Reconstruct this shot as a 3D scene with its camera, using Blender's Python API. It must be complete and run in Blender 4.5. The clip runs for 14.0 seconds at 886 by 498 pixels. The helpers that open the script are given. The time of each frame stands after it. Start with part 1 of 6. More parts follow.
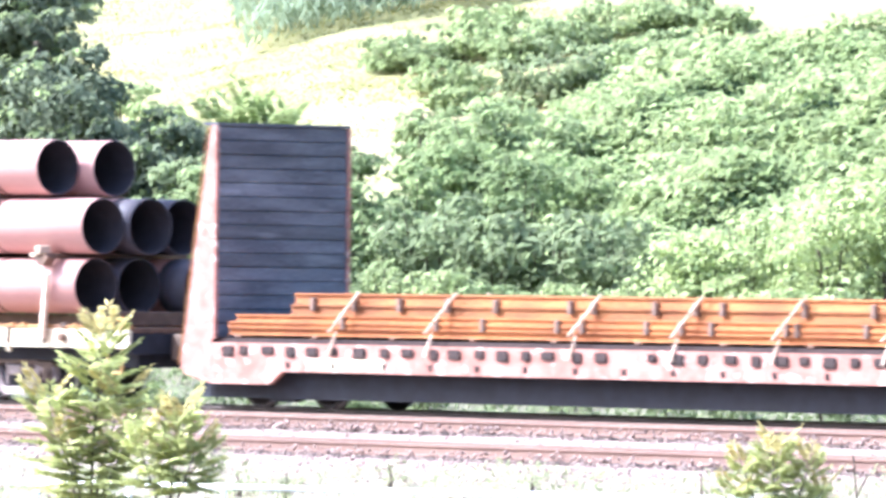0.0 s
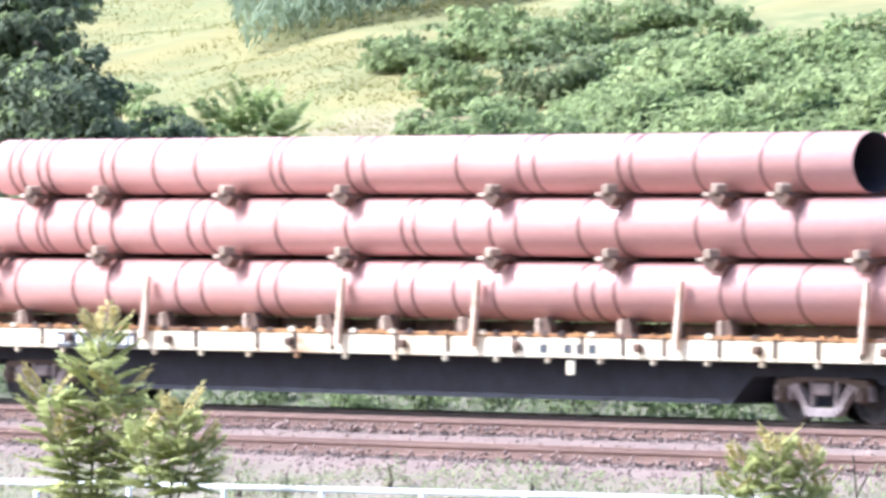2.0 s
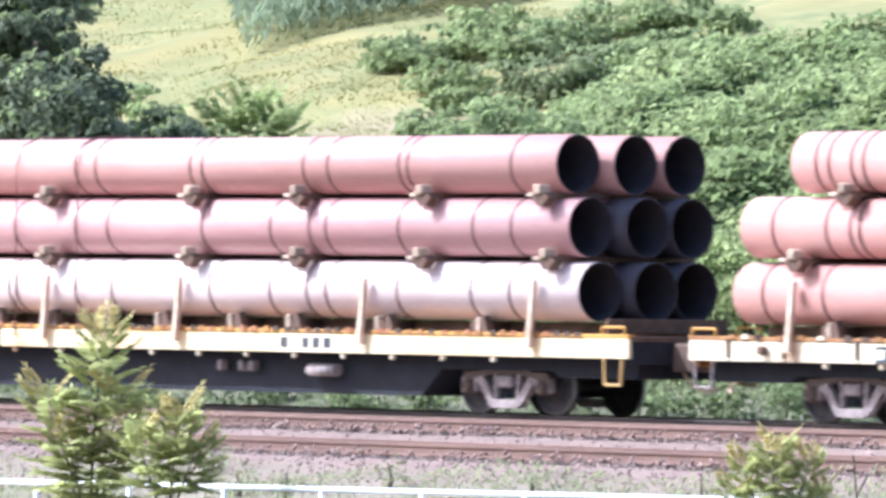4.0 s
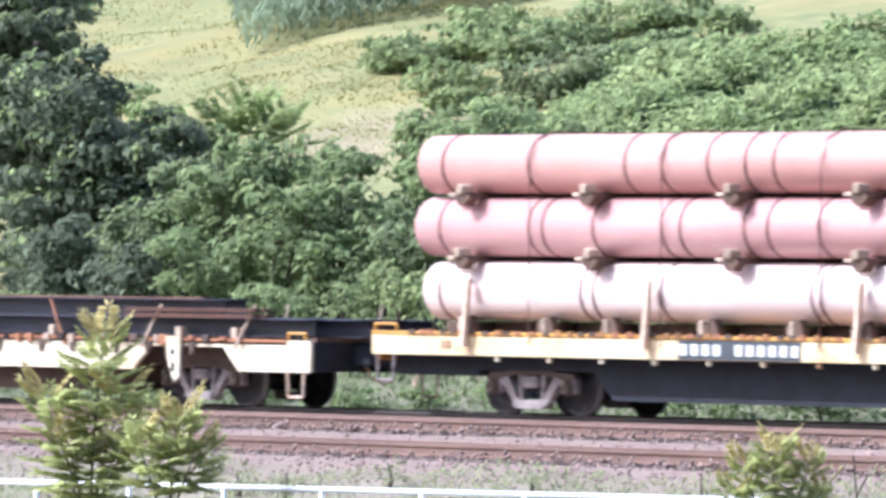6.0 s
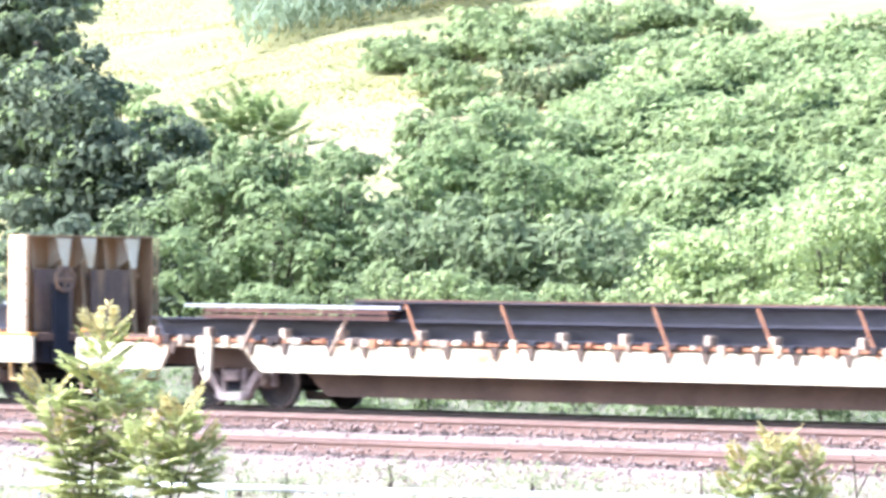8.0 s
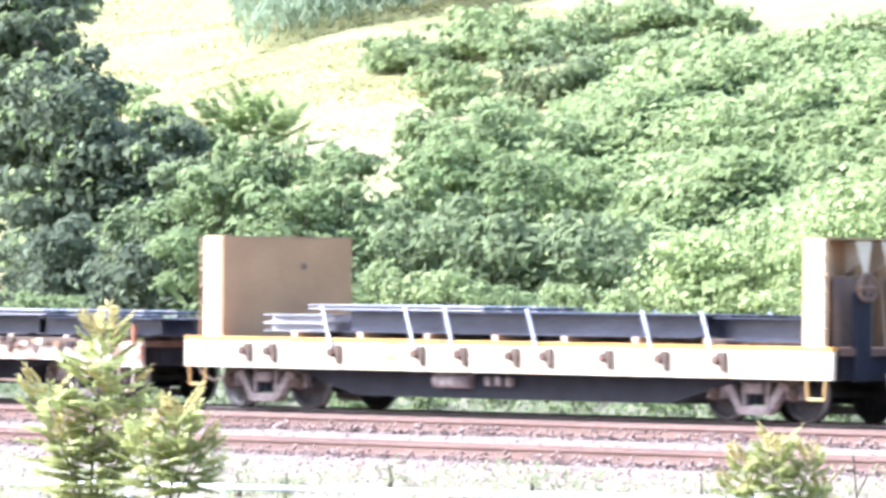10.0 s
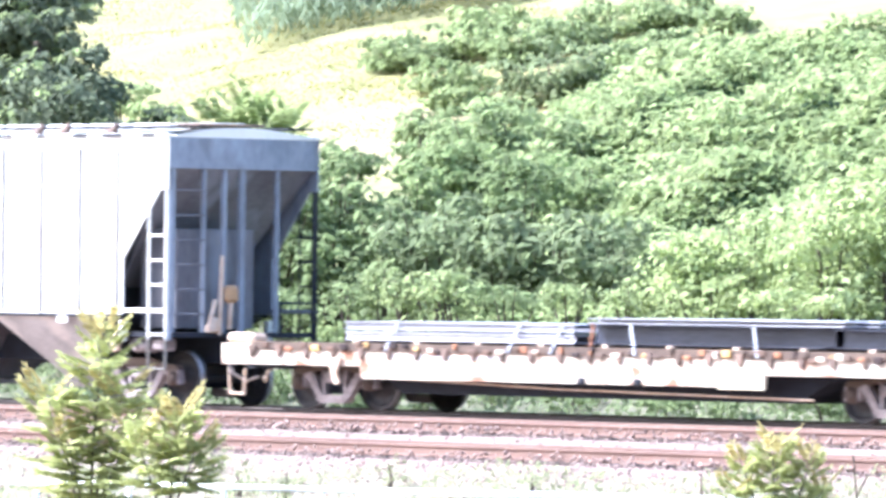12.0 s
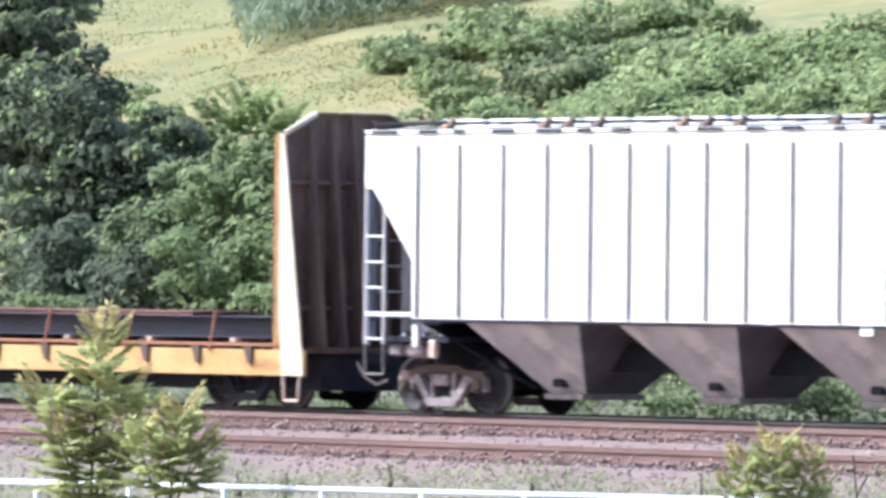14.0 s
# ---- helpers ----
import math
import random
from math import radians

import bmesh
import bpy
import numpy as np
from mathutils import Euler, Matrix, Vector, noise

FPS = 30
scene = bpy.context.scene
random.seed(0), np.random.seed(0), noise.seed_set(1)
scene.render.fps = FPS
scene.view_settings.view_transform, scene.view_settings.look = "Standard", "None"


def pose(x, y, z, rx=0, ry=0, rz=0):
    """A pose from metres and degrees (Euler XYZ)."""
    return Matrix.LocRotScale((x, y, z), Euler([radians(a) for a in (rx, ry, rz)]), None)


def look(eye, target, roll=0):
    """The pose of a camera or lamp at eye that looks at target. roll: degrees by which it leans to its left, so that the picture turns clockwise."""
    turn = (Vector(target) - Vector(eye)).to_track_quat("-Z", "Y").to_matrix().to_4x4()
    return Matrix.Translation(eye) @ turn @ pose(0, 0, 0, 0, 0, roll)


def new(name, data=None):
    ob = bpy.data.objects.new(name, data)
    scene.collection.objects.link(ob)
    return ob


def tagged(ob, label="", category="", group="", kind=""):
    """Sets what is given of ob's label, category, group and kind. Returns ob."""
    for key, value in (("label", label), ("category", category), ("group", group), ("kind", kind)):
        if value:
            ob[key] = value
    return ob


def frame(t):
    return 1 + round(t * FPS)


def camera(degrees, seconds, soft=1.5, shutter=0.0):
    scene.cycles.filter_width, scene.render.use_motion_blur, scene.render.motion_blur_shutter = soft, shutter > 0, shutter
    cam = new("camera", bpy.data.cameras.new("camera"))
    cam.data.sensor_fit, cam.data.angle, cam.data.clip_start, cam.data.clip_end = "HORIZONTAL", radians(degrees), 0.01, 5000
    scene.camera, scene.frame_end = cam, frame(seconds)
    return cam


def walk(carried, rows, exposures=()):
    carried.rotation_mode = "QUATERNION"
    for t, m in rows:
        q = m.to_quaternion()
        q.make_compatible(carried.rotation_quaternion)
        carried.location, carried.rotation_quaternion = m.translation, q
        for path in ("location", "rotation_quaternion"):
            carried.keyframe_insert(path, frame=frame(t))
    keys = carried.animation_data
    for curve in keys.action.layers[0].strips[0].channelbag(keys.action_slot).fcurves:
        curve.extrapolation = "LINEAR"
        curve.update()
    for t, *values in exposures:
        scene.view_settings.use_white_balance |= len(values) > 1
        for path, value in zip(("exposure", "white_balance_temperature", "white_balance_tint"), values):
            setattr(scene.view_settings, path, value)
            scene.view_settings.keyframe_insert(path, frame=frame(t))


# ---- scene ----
cam = camera(6.4714, 14.0, soft=3.3, shutter=0.3)
EYE = (94.84, -86.89, 2.13)
YAW, PITCH, ROLL = 48.0, 0.2468, 0.6
CAM_POSE = pose(*EYE, 90 + PITCH, 0, YAW) @ pose(0, 0, 0, 0, 0, ROLL)
EXPOSURES = [(t, stops, 5250, 14) for t, stops in ((0.0, 1.97), (0.5, 2.0), (1.0, 1.8), (1.5, 1.4), (2.0, 1.15), (2.5, 1.0), (3.0, 1.08), (5.5, 0.8), (6.0, 0.84), (6.5, 1.25), (7.0, 1.65), (7.5, 1.8),
                                                 (8.2, 1.8), (10.5, 1.8), (12.5, 1.84), (13.0, 1.82), (13.5, 1.42), (14.0, 0.74))]
walk(cam, [(0, CAM_POSE), (14, CAM_POSE)], EXPOSURES)

# ---- light ----
SUN_WAY = Vector((-0.54, -0.46, 0.70)).normalized()
world = bpy.data.worlds.new("world")
scene.world = world
world.use_nodes = True
wn = world.node_tree
sky = wn.nodes.new("ShaderNodeTexSky")
sky.sky_type = "NISHITA"
sky.sun_disc = False
sky.sun_elevation = math.asin(SUN_WAY.z)
sky.sun_rotation = math.atan2(SUN_WAY.x, SUN_WAY.y)
sky.air_density, sky.dust_density = 1.4, 5.0
wn.nodes["Background"].inputs["Strength"].default_value = 0.15
wn.links.new(sky.outputs["Color"], wn.nodes["Background"].inputs["Color"])
sun_data = bpy.data.lights.new("sun", "SUN")
sun_data.energy, sun_data.angle, sun_data.color = 4.2, radians(0.6), (1.0, 0.95, 0.87)
sun = new("sun", sun_data)
sun.matrix_world = look(tuple(SUN_WAY * 60), (0, 0, 0))


# ---- materials ----
def material(name, base, second=None, rough=0.7, metal=0.0, scale=3.0, fine=40.0, bump=0.2, mix=0.5,
             stain=None, stain_scale=1.2, stain_at=0.58, by_object=0.0, by_island=0.0, stretch=(1, 1, 1)):
    """A base and a second colour mixed by two scales of noise, optional stains, relief and piece-to-piece change."""
    m = bpy.data.materials.new(name)
    m.use_nodes = True
    nt = m.node_tree
    n, l = nt.nodes, nt.links
    bsdf = n["Principled BSDF"]
    co = n.new("ShaderNodeTexCoord")
    mp = n.new("ShaderNodeMapping")
    mp.inputs["Scale"].default_value = stretch
    l.new(co.outputs["Object"], mp.inputs["Vector"])
    second = second or tuple(c * 0.7 for c in base)

    def noise_tex(s, detail=6):
        t = n.new("ShaderNodeTexNoise")
        t.inputs["Scale"].default_value = s
        t.inputs["Detail"].default_value = detail
        l.new(mp.outputs["Vector"], t.inputs["Vector"])
        return t
    big, small = noise_tex(scale), noise_tex(fine, 3)
    add = n.new("ShaderNodeMath")
    add.operation = "MULTIPLY_ADD"
    l.new(small.outputs["Fac"], add.inputs[0])
    add.inputs[1].default_value = 0.5
    l.new(big.outputs["Fac"], add.inputs[2])
    ramp = n.new("ShaderNodeMapRange")
    ramp.inputs["From Min"].default_value, ramp.inputs["From Max"].default_value = 0.75 - mix * 0.35, 0.75 + mix * 0.35
    l.new(add.outputs[0], ramp.inputs["Value"])
    col = n.new("ShaderNodeMix")
    col.data_type = "RGBA"
    col.inputs["A"].default_value, col.inputs["B"].default_value = (*base, 1), (*second, 1)
    l.new(ramp.outputs["Result"], col.inputs["Factor"])
    out = col.outputs["Result"]
    if stain:
        st = noise_tex(stain_scale, 8)
        sr = n.new("ShaderNodeMapRange")
        sr.inputs["From Min"].default_value, sr.inputs["From Max"].default_value = stain_at, stain_at + 0.12
        l.new(st.outputs["Fac"], sr.inputs["Value"])
        sm = n.new("ShaderNodeMix")
        sm.data_type = "RGBA"
        sm.inputs["B"].default_value = (*stain, 1)
        l.new(out, sm.inputs["A"])
        l.new(sr.outputs["Result"], sm.inputs["Factor"])
        out = sm.outputs["Result"]
    if by_object or by_island:
        src = n.new("ShaderNodeObjectInfo") if by_object else n.new("ShaderNodeNewGeometry")
        rnd = src.outputs["Random"] if by_object else src.outputs["Random Per Island"]
        amount = by_object or by_island
        mr = n.new("ShaderNodeMapRange")
        mr.inputs["To Min"].default_value, mr.inputs["To Max"].default_value = 1 - amount, 1 + amount
        l.new(rnd, mr.inputs["Value"])
        hs = n.new("ShaderNodeHueSaturation")
        l.new(mr.outputs["Result"], hs.inputs["Value"])
        l.new(out, hs.inputs["Color"])
        out = hs.outputs["Color"]
    l.new(out, bsdf.inputs["Base Color"])
    bsdf.inputs["Roughness"].default_value, bsdf.inputs["Metallic"].default_value = rough, metal
    if bump:
        b = n.new("ShaderNodeBump")
        b.inputs["Strength"].default_value, b.inputs["Distance"].default_value = bump, 0.02
        l.new(add.outputs[0], b.inputs["Height"])
        l.new(b.outputs["Normal"], bsdf.inputs["Normal"])
    return m


def leaf_material(name, base, second, amount=0.25, through_light=0.35):
    m = material(name, base, second, rough=0.8, scale=0.6, fine=6, bump=0.0, mix=0.8, by_island=amount)
    m.node_tree.nodes["Principled BSDF"].inputs["Specular IOR Level"].default_value = 0.2
    n, l = m.node_tree.nodes, m.node_tree.links
    bsdf = n["Principled BSDF"]
    tr = n.new("ShaderNodeBsdfTranslucent")
    src = bsdf.inputs["Base Color"].links[0].from_socket
    l.new(src, tr.inputs["Color"])
    mx = n.new("ShaderNodeMixShader")
    mx.inputs["Fac"].default_value = through_light
    l.new(bsdf.outputs["BSDF"], mx.inputs[1])
    l.new(tr.outputs["BSDF"], mx.inputs[2])
    l.new(mx.outputs["Shader"], n["Material Output"].inputs["Surface"])
    return m


WHITE = material("worn_white_paint", (0.82, 0.745, 0.60), (0.66, 0.54, 0.36), rough=0.55, scale=1.5, fine=25, stain=(0.32, 0.15, 0.06), stain_at=0.63, stretch=(0.5, 1, 1))
YELLOW = material("worn_yellow_paint", (0.72, 0.40, 0.07), (0.50, 0.23, 0.05), rough=0.55, scale=2, fine=30, stain=(0.2, 0.09, 0.04), stain_at=0.62)
TAN = material("tan_paint", (0.50, 0.31, 0.16), (0.42, 0.25, 0.13), rough=0.6, scale=1.2, fine=20, bump=0.1, stain=(0.22, 0.11, 0.06), stain_at=0.68)
CREAM_YELLOW = material("faded_cream_yellow_paint", (0.62, 0.42, 0.17), (0.50, 0.29, 0.09), rough=0.6, scale=2, fine=24, stain=(0.30, 0.13, 0.05), stain_at=0.60, stretch=(0.5, 1, 1))
BUFF = material("rust_streaked_buff_paint", (0.46, 0.32, 0.19), (0.34, 0.21, 0.115), rough=0.65, scale=2, fine=22, stain=(0.16, 0.08, 0.05), stain_at=0.58, stretch=(1, 1, 0.4))
CREAM_WHITE = material("worn_cream_paint", (0.84, 0.705, 0.48), (0.68, 0.50, 0.27), rough=0.55, scale=1.5, fine=25, stain=(0.40, 0.20, 0.08), stain_at=0.66, stretch=(0.5, 1, 1))
OCHRE = material("rusty_ochre_paint", (0.44, 0.225, 0.075), (0.27, 0.12, 0.045), rough=0.65, scale=2, fine=22, stain=(0.12, 0.05, 0.03), stain_at=0.56)
PINKISH = material("faded_red_oxide_paint", (0.42, 0.20, 0.165), (0.25, 0.105, 0.08), rough=0.7, scale=3, fine=26, stain=(0.56, 0.40, 0.355), stain_at=0.57, stain_scale=5.0)
BULK_DARK = material("weathered_dark_boards", (0.125, 0.13, 0.165), (0.055, 0.057, 0.08), rough=0.75, scale=3, fine=30, by_object=0.3, stain=(0.19, 0.195, 0.235), stain_at=0.6, stain_scale=2.5, stretch=(1, 0.25, 1.6))
RIB_BROWN = material("brown_weathered_steel", (0.22, 0.145, 0.11), (0.11, 0.075, 0.065), rough=0.75, scale=2.5, fine=30, stain=(0.38, 0.24, 0.13), stain_at=0.60, stretch=(1, 1, 0.3))
UNDER = material("near_black_underframe", (0.019, 0.021, 0.034), (0.011, 0.012, 0.019), rough=0.85, scale=4, fine=40)
UNDER_BROWN = material("dusty_brown_and_shade", (0.13, 0.088, 0.066), (0.08, 0.053, 0.042), rough=0.85, scale=1.5, fine=30)
TRUCK = material("dusty_truck_casting", (0.39, 0.33, 0.325), (0.18, 0.145, 0.145), rough=0.85, scale=6, fine=50)
WHEEL = material("wheel_steel", (0.04, 0.034, 0.036), (0.022, 0.019, 0.02), rough=0.7, metal=0.1, scale=8, fine=60)
TREAD = material("polished_tread", (0.55, 0.52, 0.52), rough=0.45, metal=0.4, scale=8, fine=60, bump=0.05)
PIPE = material("red_brown_coated_pipe", (0.56, 0.318, 0.288), (0.49, 0.262, 0.232), rough=0.4, scale=1.2, fine=14, bump=0.06, by_object=0.06, stretch=(0.3, 1, 1))
PIPE_MAUVE = material("mauve_coated_pipe", (0.55, 0.325, 0.318), (0.48, 0.268, 0.26), rough=0.4, scale=1.2, fine=14, bump=0.06, stretch=(0.3, 1, 1))
PIPE_PALE = material("pale_dusty_pipe", (0.78, 0.67, 0.645), (0.68, 0.53, 0.505), rough=0.4, scale=1.2, fine=14, bump=0.06, stretch=(0.3, 1, 1))
PIPE_IN = material("pipe_bore_shade", (0.04, 0.032, 0.042), (0.026, 0.021, 0.028), rough=0.8, scale=3, fine=20)
END_SHADE = material("shaded_pipe_end", (0.075, 0.066, 0.085), (0.05, 0.042, 0.056), rough=0.65, metal=0.1, scale=3, fine=24, bump=0.05)
BAND = material("dark_steel_band", (0.14, 0.05, 0.045), (0.09, 0.035, 0.032), rough=0.6, scale=10, fine=60)
TIMBER = material("raw_timber", (0.52, 0.41, 0.32), (0.32, 0.235, 0.17), rough=0.85, scale=4, fine=50, by_object=0.25)
TIMBER_DARK = material("dark_wedge_timber", (0.17, 0.10, 0.07), (0.09, 0.055, 0.04), rough=0.85, scale=4, fine=50)
POCKET = material("dark_rust_and_shade", (0.04, 0.021, 0.02), (0.02, 0.012, 0.013), rough=0.85, scale=8, fine=50)
RUST_LOAD = material("fresh_orange_rust", (0.42, 0.165, 0.052), (0.235, 0.08, 0.028), rough=0.8, scale=3, fine=30, by_object=0.25, stretch=(0.25, 1, 1))
DARK_STEEL = material("dark_mill_steel", (0.036, 0.036, 0.062), (0.015, 0.015, 0.026), rough=0.55, metal=0.1, scale=2, fine=20, by_object=0.3, stretch=(0.2, 1, 1))
BLUE_STEEL = material("blue_grey_mill_steel", (0.085, 0.092, 0.135), (0.045, 0.048, 0.074), rough=0.4, metal=0.4, scale=2, fine=20, by_object=0.25, stretch=(0.2, 1, 1))
GREY_STEEL = material("pale_mill_steel", (0.52, 0.52, 0.58), (0.36, 0.36, 0.42), rough=0.45, metal=0.3, scale=2, fine=20, by_object=0.25, stretch=(0.2, 1, 1))
BROWN_STEEL = material("brown_rusted_steel", (0.24, 0.12, 0.085), (0.12, 0.06, 0.05), rough=0.75, scale=2, fine=22, by_object=0.25, stretch=(0.2, 1, 1))
STRAP = material("pale_strap", (0.72, 0.58, 0.47), (0.55, 0.38, 0.26), rough=0.7, scale=6, fine=40)
STRAP_PALE = material("blue_white_strap", (0.66, 0.68, 0.74), (0.46, 0.48, 0.54), rough=0.6, scale=6, fine=40)
STRAP_RUST = material("rusty_tie_strap", (0.42, 0.19, 0.09), (0.28, 0.11, 0.058), rough=0.75, scale=6, fine=40)
HOPPER_WHITE = material("pale_grey_hopper_paint", (0.82, 0.80, 0.765), (0.72, 0.695, 0.655), rough=0.5, scale=0.8, fine=10, bump=0.05, stain=(0.52, 0.48, 0.44), stain_at=0.70, stretch=(1, 1, 0.3))
HOPPER_RIB = material("grey_paint_and_rib_shade", (0.23, 0.215, 0.195), (0.17, 0.155, 0.14), rough=0.6, scale=3, fine=30, bump=0.05)
HOPPER_END = material("dirty_end_and_shade_paint", (0.31, 0.345, 0.42), (0.19, 0.21, 0.26), rough=0.65, scale=1.5, fine=16, stain=(0.13, 0.13, 0.15), stain_at=0.6, stretch=(1, 1, 0.35))
SLOPE_DARK = material("dark_slope_sheet", (0.19, 0.185, 0.205), (0.11, 0.108, 0.125), rough=0.8, scale=1.5, fine=16, stain=(0.25, 0.265, 0.31), stain_at=0.58, stretch=(1, 1, 0.35))
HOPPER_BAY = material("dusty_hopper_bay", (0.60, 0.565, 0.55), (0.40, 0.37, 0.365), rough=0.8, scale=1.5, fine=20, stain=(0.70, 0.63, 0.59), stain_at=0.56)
# Darker bay colour that carries the shade of the slopes facing along x.
BAY_SHADE = material("shaded_bay_slope", (0.17, 0.158, 0.175), (0.11, 0.10, 0.115), rough=0.85, scale=1.5, fine=18, stain=(0.24, 0.22, 0.23), stain_at=0.62)
PLATE = material("stencil_panel", (0.06, 0.07, 0.085), (0.045, 0.05, 0.06), rough=0.6, scale=5, fine=30, bump=0.02)
LETTER = material("white_stencil", (0.78, 0.78, 0.76), (0.6, 0.6, 0.58), rough=0.7, scale=12, fine=60, bump=0)
RAIL = material("rusty_rail", (0.235, 0.145, 0.115), (0.165, 0.098, 0.08), rough=0.8, scale=3, fine=40, stretch=(0.1, 1, 1))
# Main rails are near black: the train's shadow is put into their colour.
RAIL_SHADED = material("shaded_main_rail", (0.075, 0.058, 0.052), (0.045, 0.036, 0.033), rough=0.75, scale=3, fine=40, stretch=(0.1, 1, 1))
RAIL_TOP = material("worn_rail_head", (0.36, 0.31, 0.29), (0.28, 0.23, 0.21), rough=0.35, metal=0.7, scale=3, fine=30, bump=0.02, stretch=(0.1, 1, 1))
TIE = material("weathered_tie", (0.16, 0.125, 0.105), (0.09, 0.07, 0.06), rough=0.9, scale=5, fine=40, by_object=0.3)
STONE = material("ballast_stone", (0.30, 0.218, 0.188), (0.225, 0.16, 0.138), rough=0.9, scale=3, fine=30, by_island=0.45)
FENCE = material("white_painted_rail", (0.82, 0.85, 0.88), (0.70, 0.74, 0.78), rough=0.45, scale=3, fine=30, bump=0.03)
BARK = material("bark", (0.13, 0.10, 0.075), (0.07, 0.055, 0.045), rough=0.9, scale=8, fine=50, bump=0.5, stretch=(1, 1, 0.3))
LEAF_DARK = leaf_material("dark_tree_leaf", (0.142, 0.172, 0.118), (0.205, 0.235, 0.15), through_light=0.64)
LEAF_MID = leaf_material("mid_green_leaf", (0.204, 0.26, 0.118), (0.275, 0.33, 0.163), amount=0.36, through_light=0.56)
LEAF_DEEP = leaf_material("deep_green_leaf", (0.182, 0.225, 0.118), (0.245, 0.287, 0.15), amount=0.34, through_light=0.56)
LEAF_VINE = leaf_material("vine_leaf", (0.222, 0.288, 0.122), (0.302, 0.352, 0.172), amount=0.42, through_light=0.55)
LEAF_LIGHT = leaf_material("light_green_leaf", (0.33, 0.40, 0.165), (0.42, 0.47, 0.235), amount=0.3, through_light=0.38)
LEAF_SUMAC = leaf_material("sumac_leaflet", (0.36, 0.40, 0.16), (0.45, 0.46, 0.215), through_light=0.68)
LEAF_SUMAC_TIP = leaf_material("yellowing_leaflet", (0.52, 0.47, 0.20), (0.53, 0.43, 0.22), through_light=0.6)
LEAF_VINE_PALE = leaf_material("pale_vine_leaf", (0.275, 0.34, 0.15), (0.355, 0.40, 0.20), amount=0.4, through_light=0.52)
LEAF_HERB = leaf_material("dusty_herb_leaf", (0.29, 0.33, 0.18), (0.36, 0.37, 0.23), through_light=0.5)
LEAF_CORN = leaf_material("corn_blade", (0.19, 0.245, 0.15), (0.245, 0.295, 0.185), amount=0.15)
GRASS = leaf_material("dry_grass_blade", (0.29, 0.268, 0.098), (0.245, 0.25, 0.086), amount=0.05)
WEED = leaf_material("weed_blade", (0.33, 0.325, 0.215), (0.37, 0.345, 0.24), amount=0.2)


def ground_material():
    """Ballast near the tracks, dusty verge before them, dry meadow up the hill, by the place on the sheet."""
    m = material("ground_sheet", (0.25, 0.182, 0.155), (0.17, 0.12, 0.102), rough=0.95, scale=1.2, fine=16, bump=0.25, mix=0.8)
    n, l = m.node_tree.nodes, m.node_tree.links
    bsdf = n["Principled BSDF"]
    gravel = bsdf.inputs["Base Color"].links[0].from_socket
    geo = n.new("ShaderNodeNewGeometry")
    sep = n.new("ShaderNodeSeparateXYZ")
    l.new(geo.outputs["Position"], sep.inputs["Vector"])
    wob = n.new("ShaderNodeTexNoise")
    wob.inputs["Scale"].default_value, wob.inputs["Detail"].default_value = 0.7, 6
    l.new(geo.outputs["Position"], wob.inputs["Vector"])

    def colours(a, b, s):
        t = n.new("ShaderNodeTexNoise")
        t.inputs["Scale"].default_value, t.inputs["Detail"].default_value = s, 8
        l.new(geo.outputs["Position"], t.inputs["Vector"])
        mr = n.new("ShaderNodeMapRange")
        mr.inputs["From Min"].default_value, mr.inputs["From Max"].default_value = 0.35, 0.65
        l.new(t.outputs["Fac"], mr.inputs["Value"])
        c = n.new("ShaderNodeMix")
        c.data_type = "RGBA"
        c.inputs["A"].default_value, c.inputs["B"].default_value = (*a, 1), (*b, 1)
        l.new(mr.outputs["Result"], c.inputs["Factor"])
        return c.outputs["Result"]

    def step(at, width):
        w = n.new("ShaderNodeMath")
        w.operation = "MULTIPLY_ADD"
        l.new(wob.outputs["Fac"], w.inputs[0])
        w.inputs[1].default_value = 2.0
        l.new(sep.outputs["Y"], w.inputs[2])
        mr = n.new("ShaderNodeMapRange")
        mr.inputs["From Min"].default_value, mr.inputs["From Max"].default_value = at + 1 - width, at + 1 + width
        l.new(w.outputs[0], mr.inputs["Value"])
        return mr.outputs["Result"]

    def over(a, b, f):
        c = n.new("ShaderNodeMix")
        c.data_type = "RGBA"
        l.new(a, c.inputs["A"])
        l.new(b, c.inputs["B"])
        l.new(f, c.inputs["Factor"])
        return c.outputs["Result"]
    verge = colours((0.235, 0.192, 0.15), (0.165, 0.16, 0.102), 1.6)
    earth = colours((0.17, 0.155, 0.105), (0.075, 0.09, 0.04), 1.3)
    meadow = colours((0.262, 0.226, 0.088), (0.172, 0.17, 0.064), 0.4)
    patch = n.new("ShaderNodeTexNoise")
    patch.inputs["Scale"].default_value, patch.inputs["Detail"].default_value = 0.16, 4
    l.new(geo.outputs["Position"], patch.inputs["Vector"])
    amount = n.new("ShaderNodeMapRange")
    amount.inputs["From Min"].default_value, amount.inputs["From Max"].default_value = 0.42, 0.62
    l.new(patch.outputs["Fac"], amount.inputs["Value"])
    meadow = over(meadow, colours((0.15, 0.17, 0.064), (0.25, 0.236, 0.1), 1.5), amount.outputs["Result"])
    # a dry bare patch on the slope
    away = n.new("ShaderNodeVectorMath")
    away.operation = "DISTANCE"
    l.new(geo.outputs["Position"], away.inputs[0])
    away.inputs[1].default_value = (-36.0, 28.5, 5.2)
    fuzz = n.new("ShaderNodeMath")
    fuzz.operation = "MULTIPLY_ADD"
    l.new(wob.outputs["Fac"], fuzz.inputs[0])
    fuzz.inputs[1].default_value = -7.0
    l.new(away.outputs["Value"], fuzz.inputs[2])
    dry = n.new("ShaderNodeMapRange")
    dry.inputs["From Min"].default_value, dry.inputs["From Max"].default_value = 2.2, -1.0
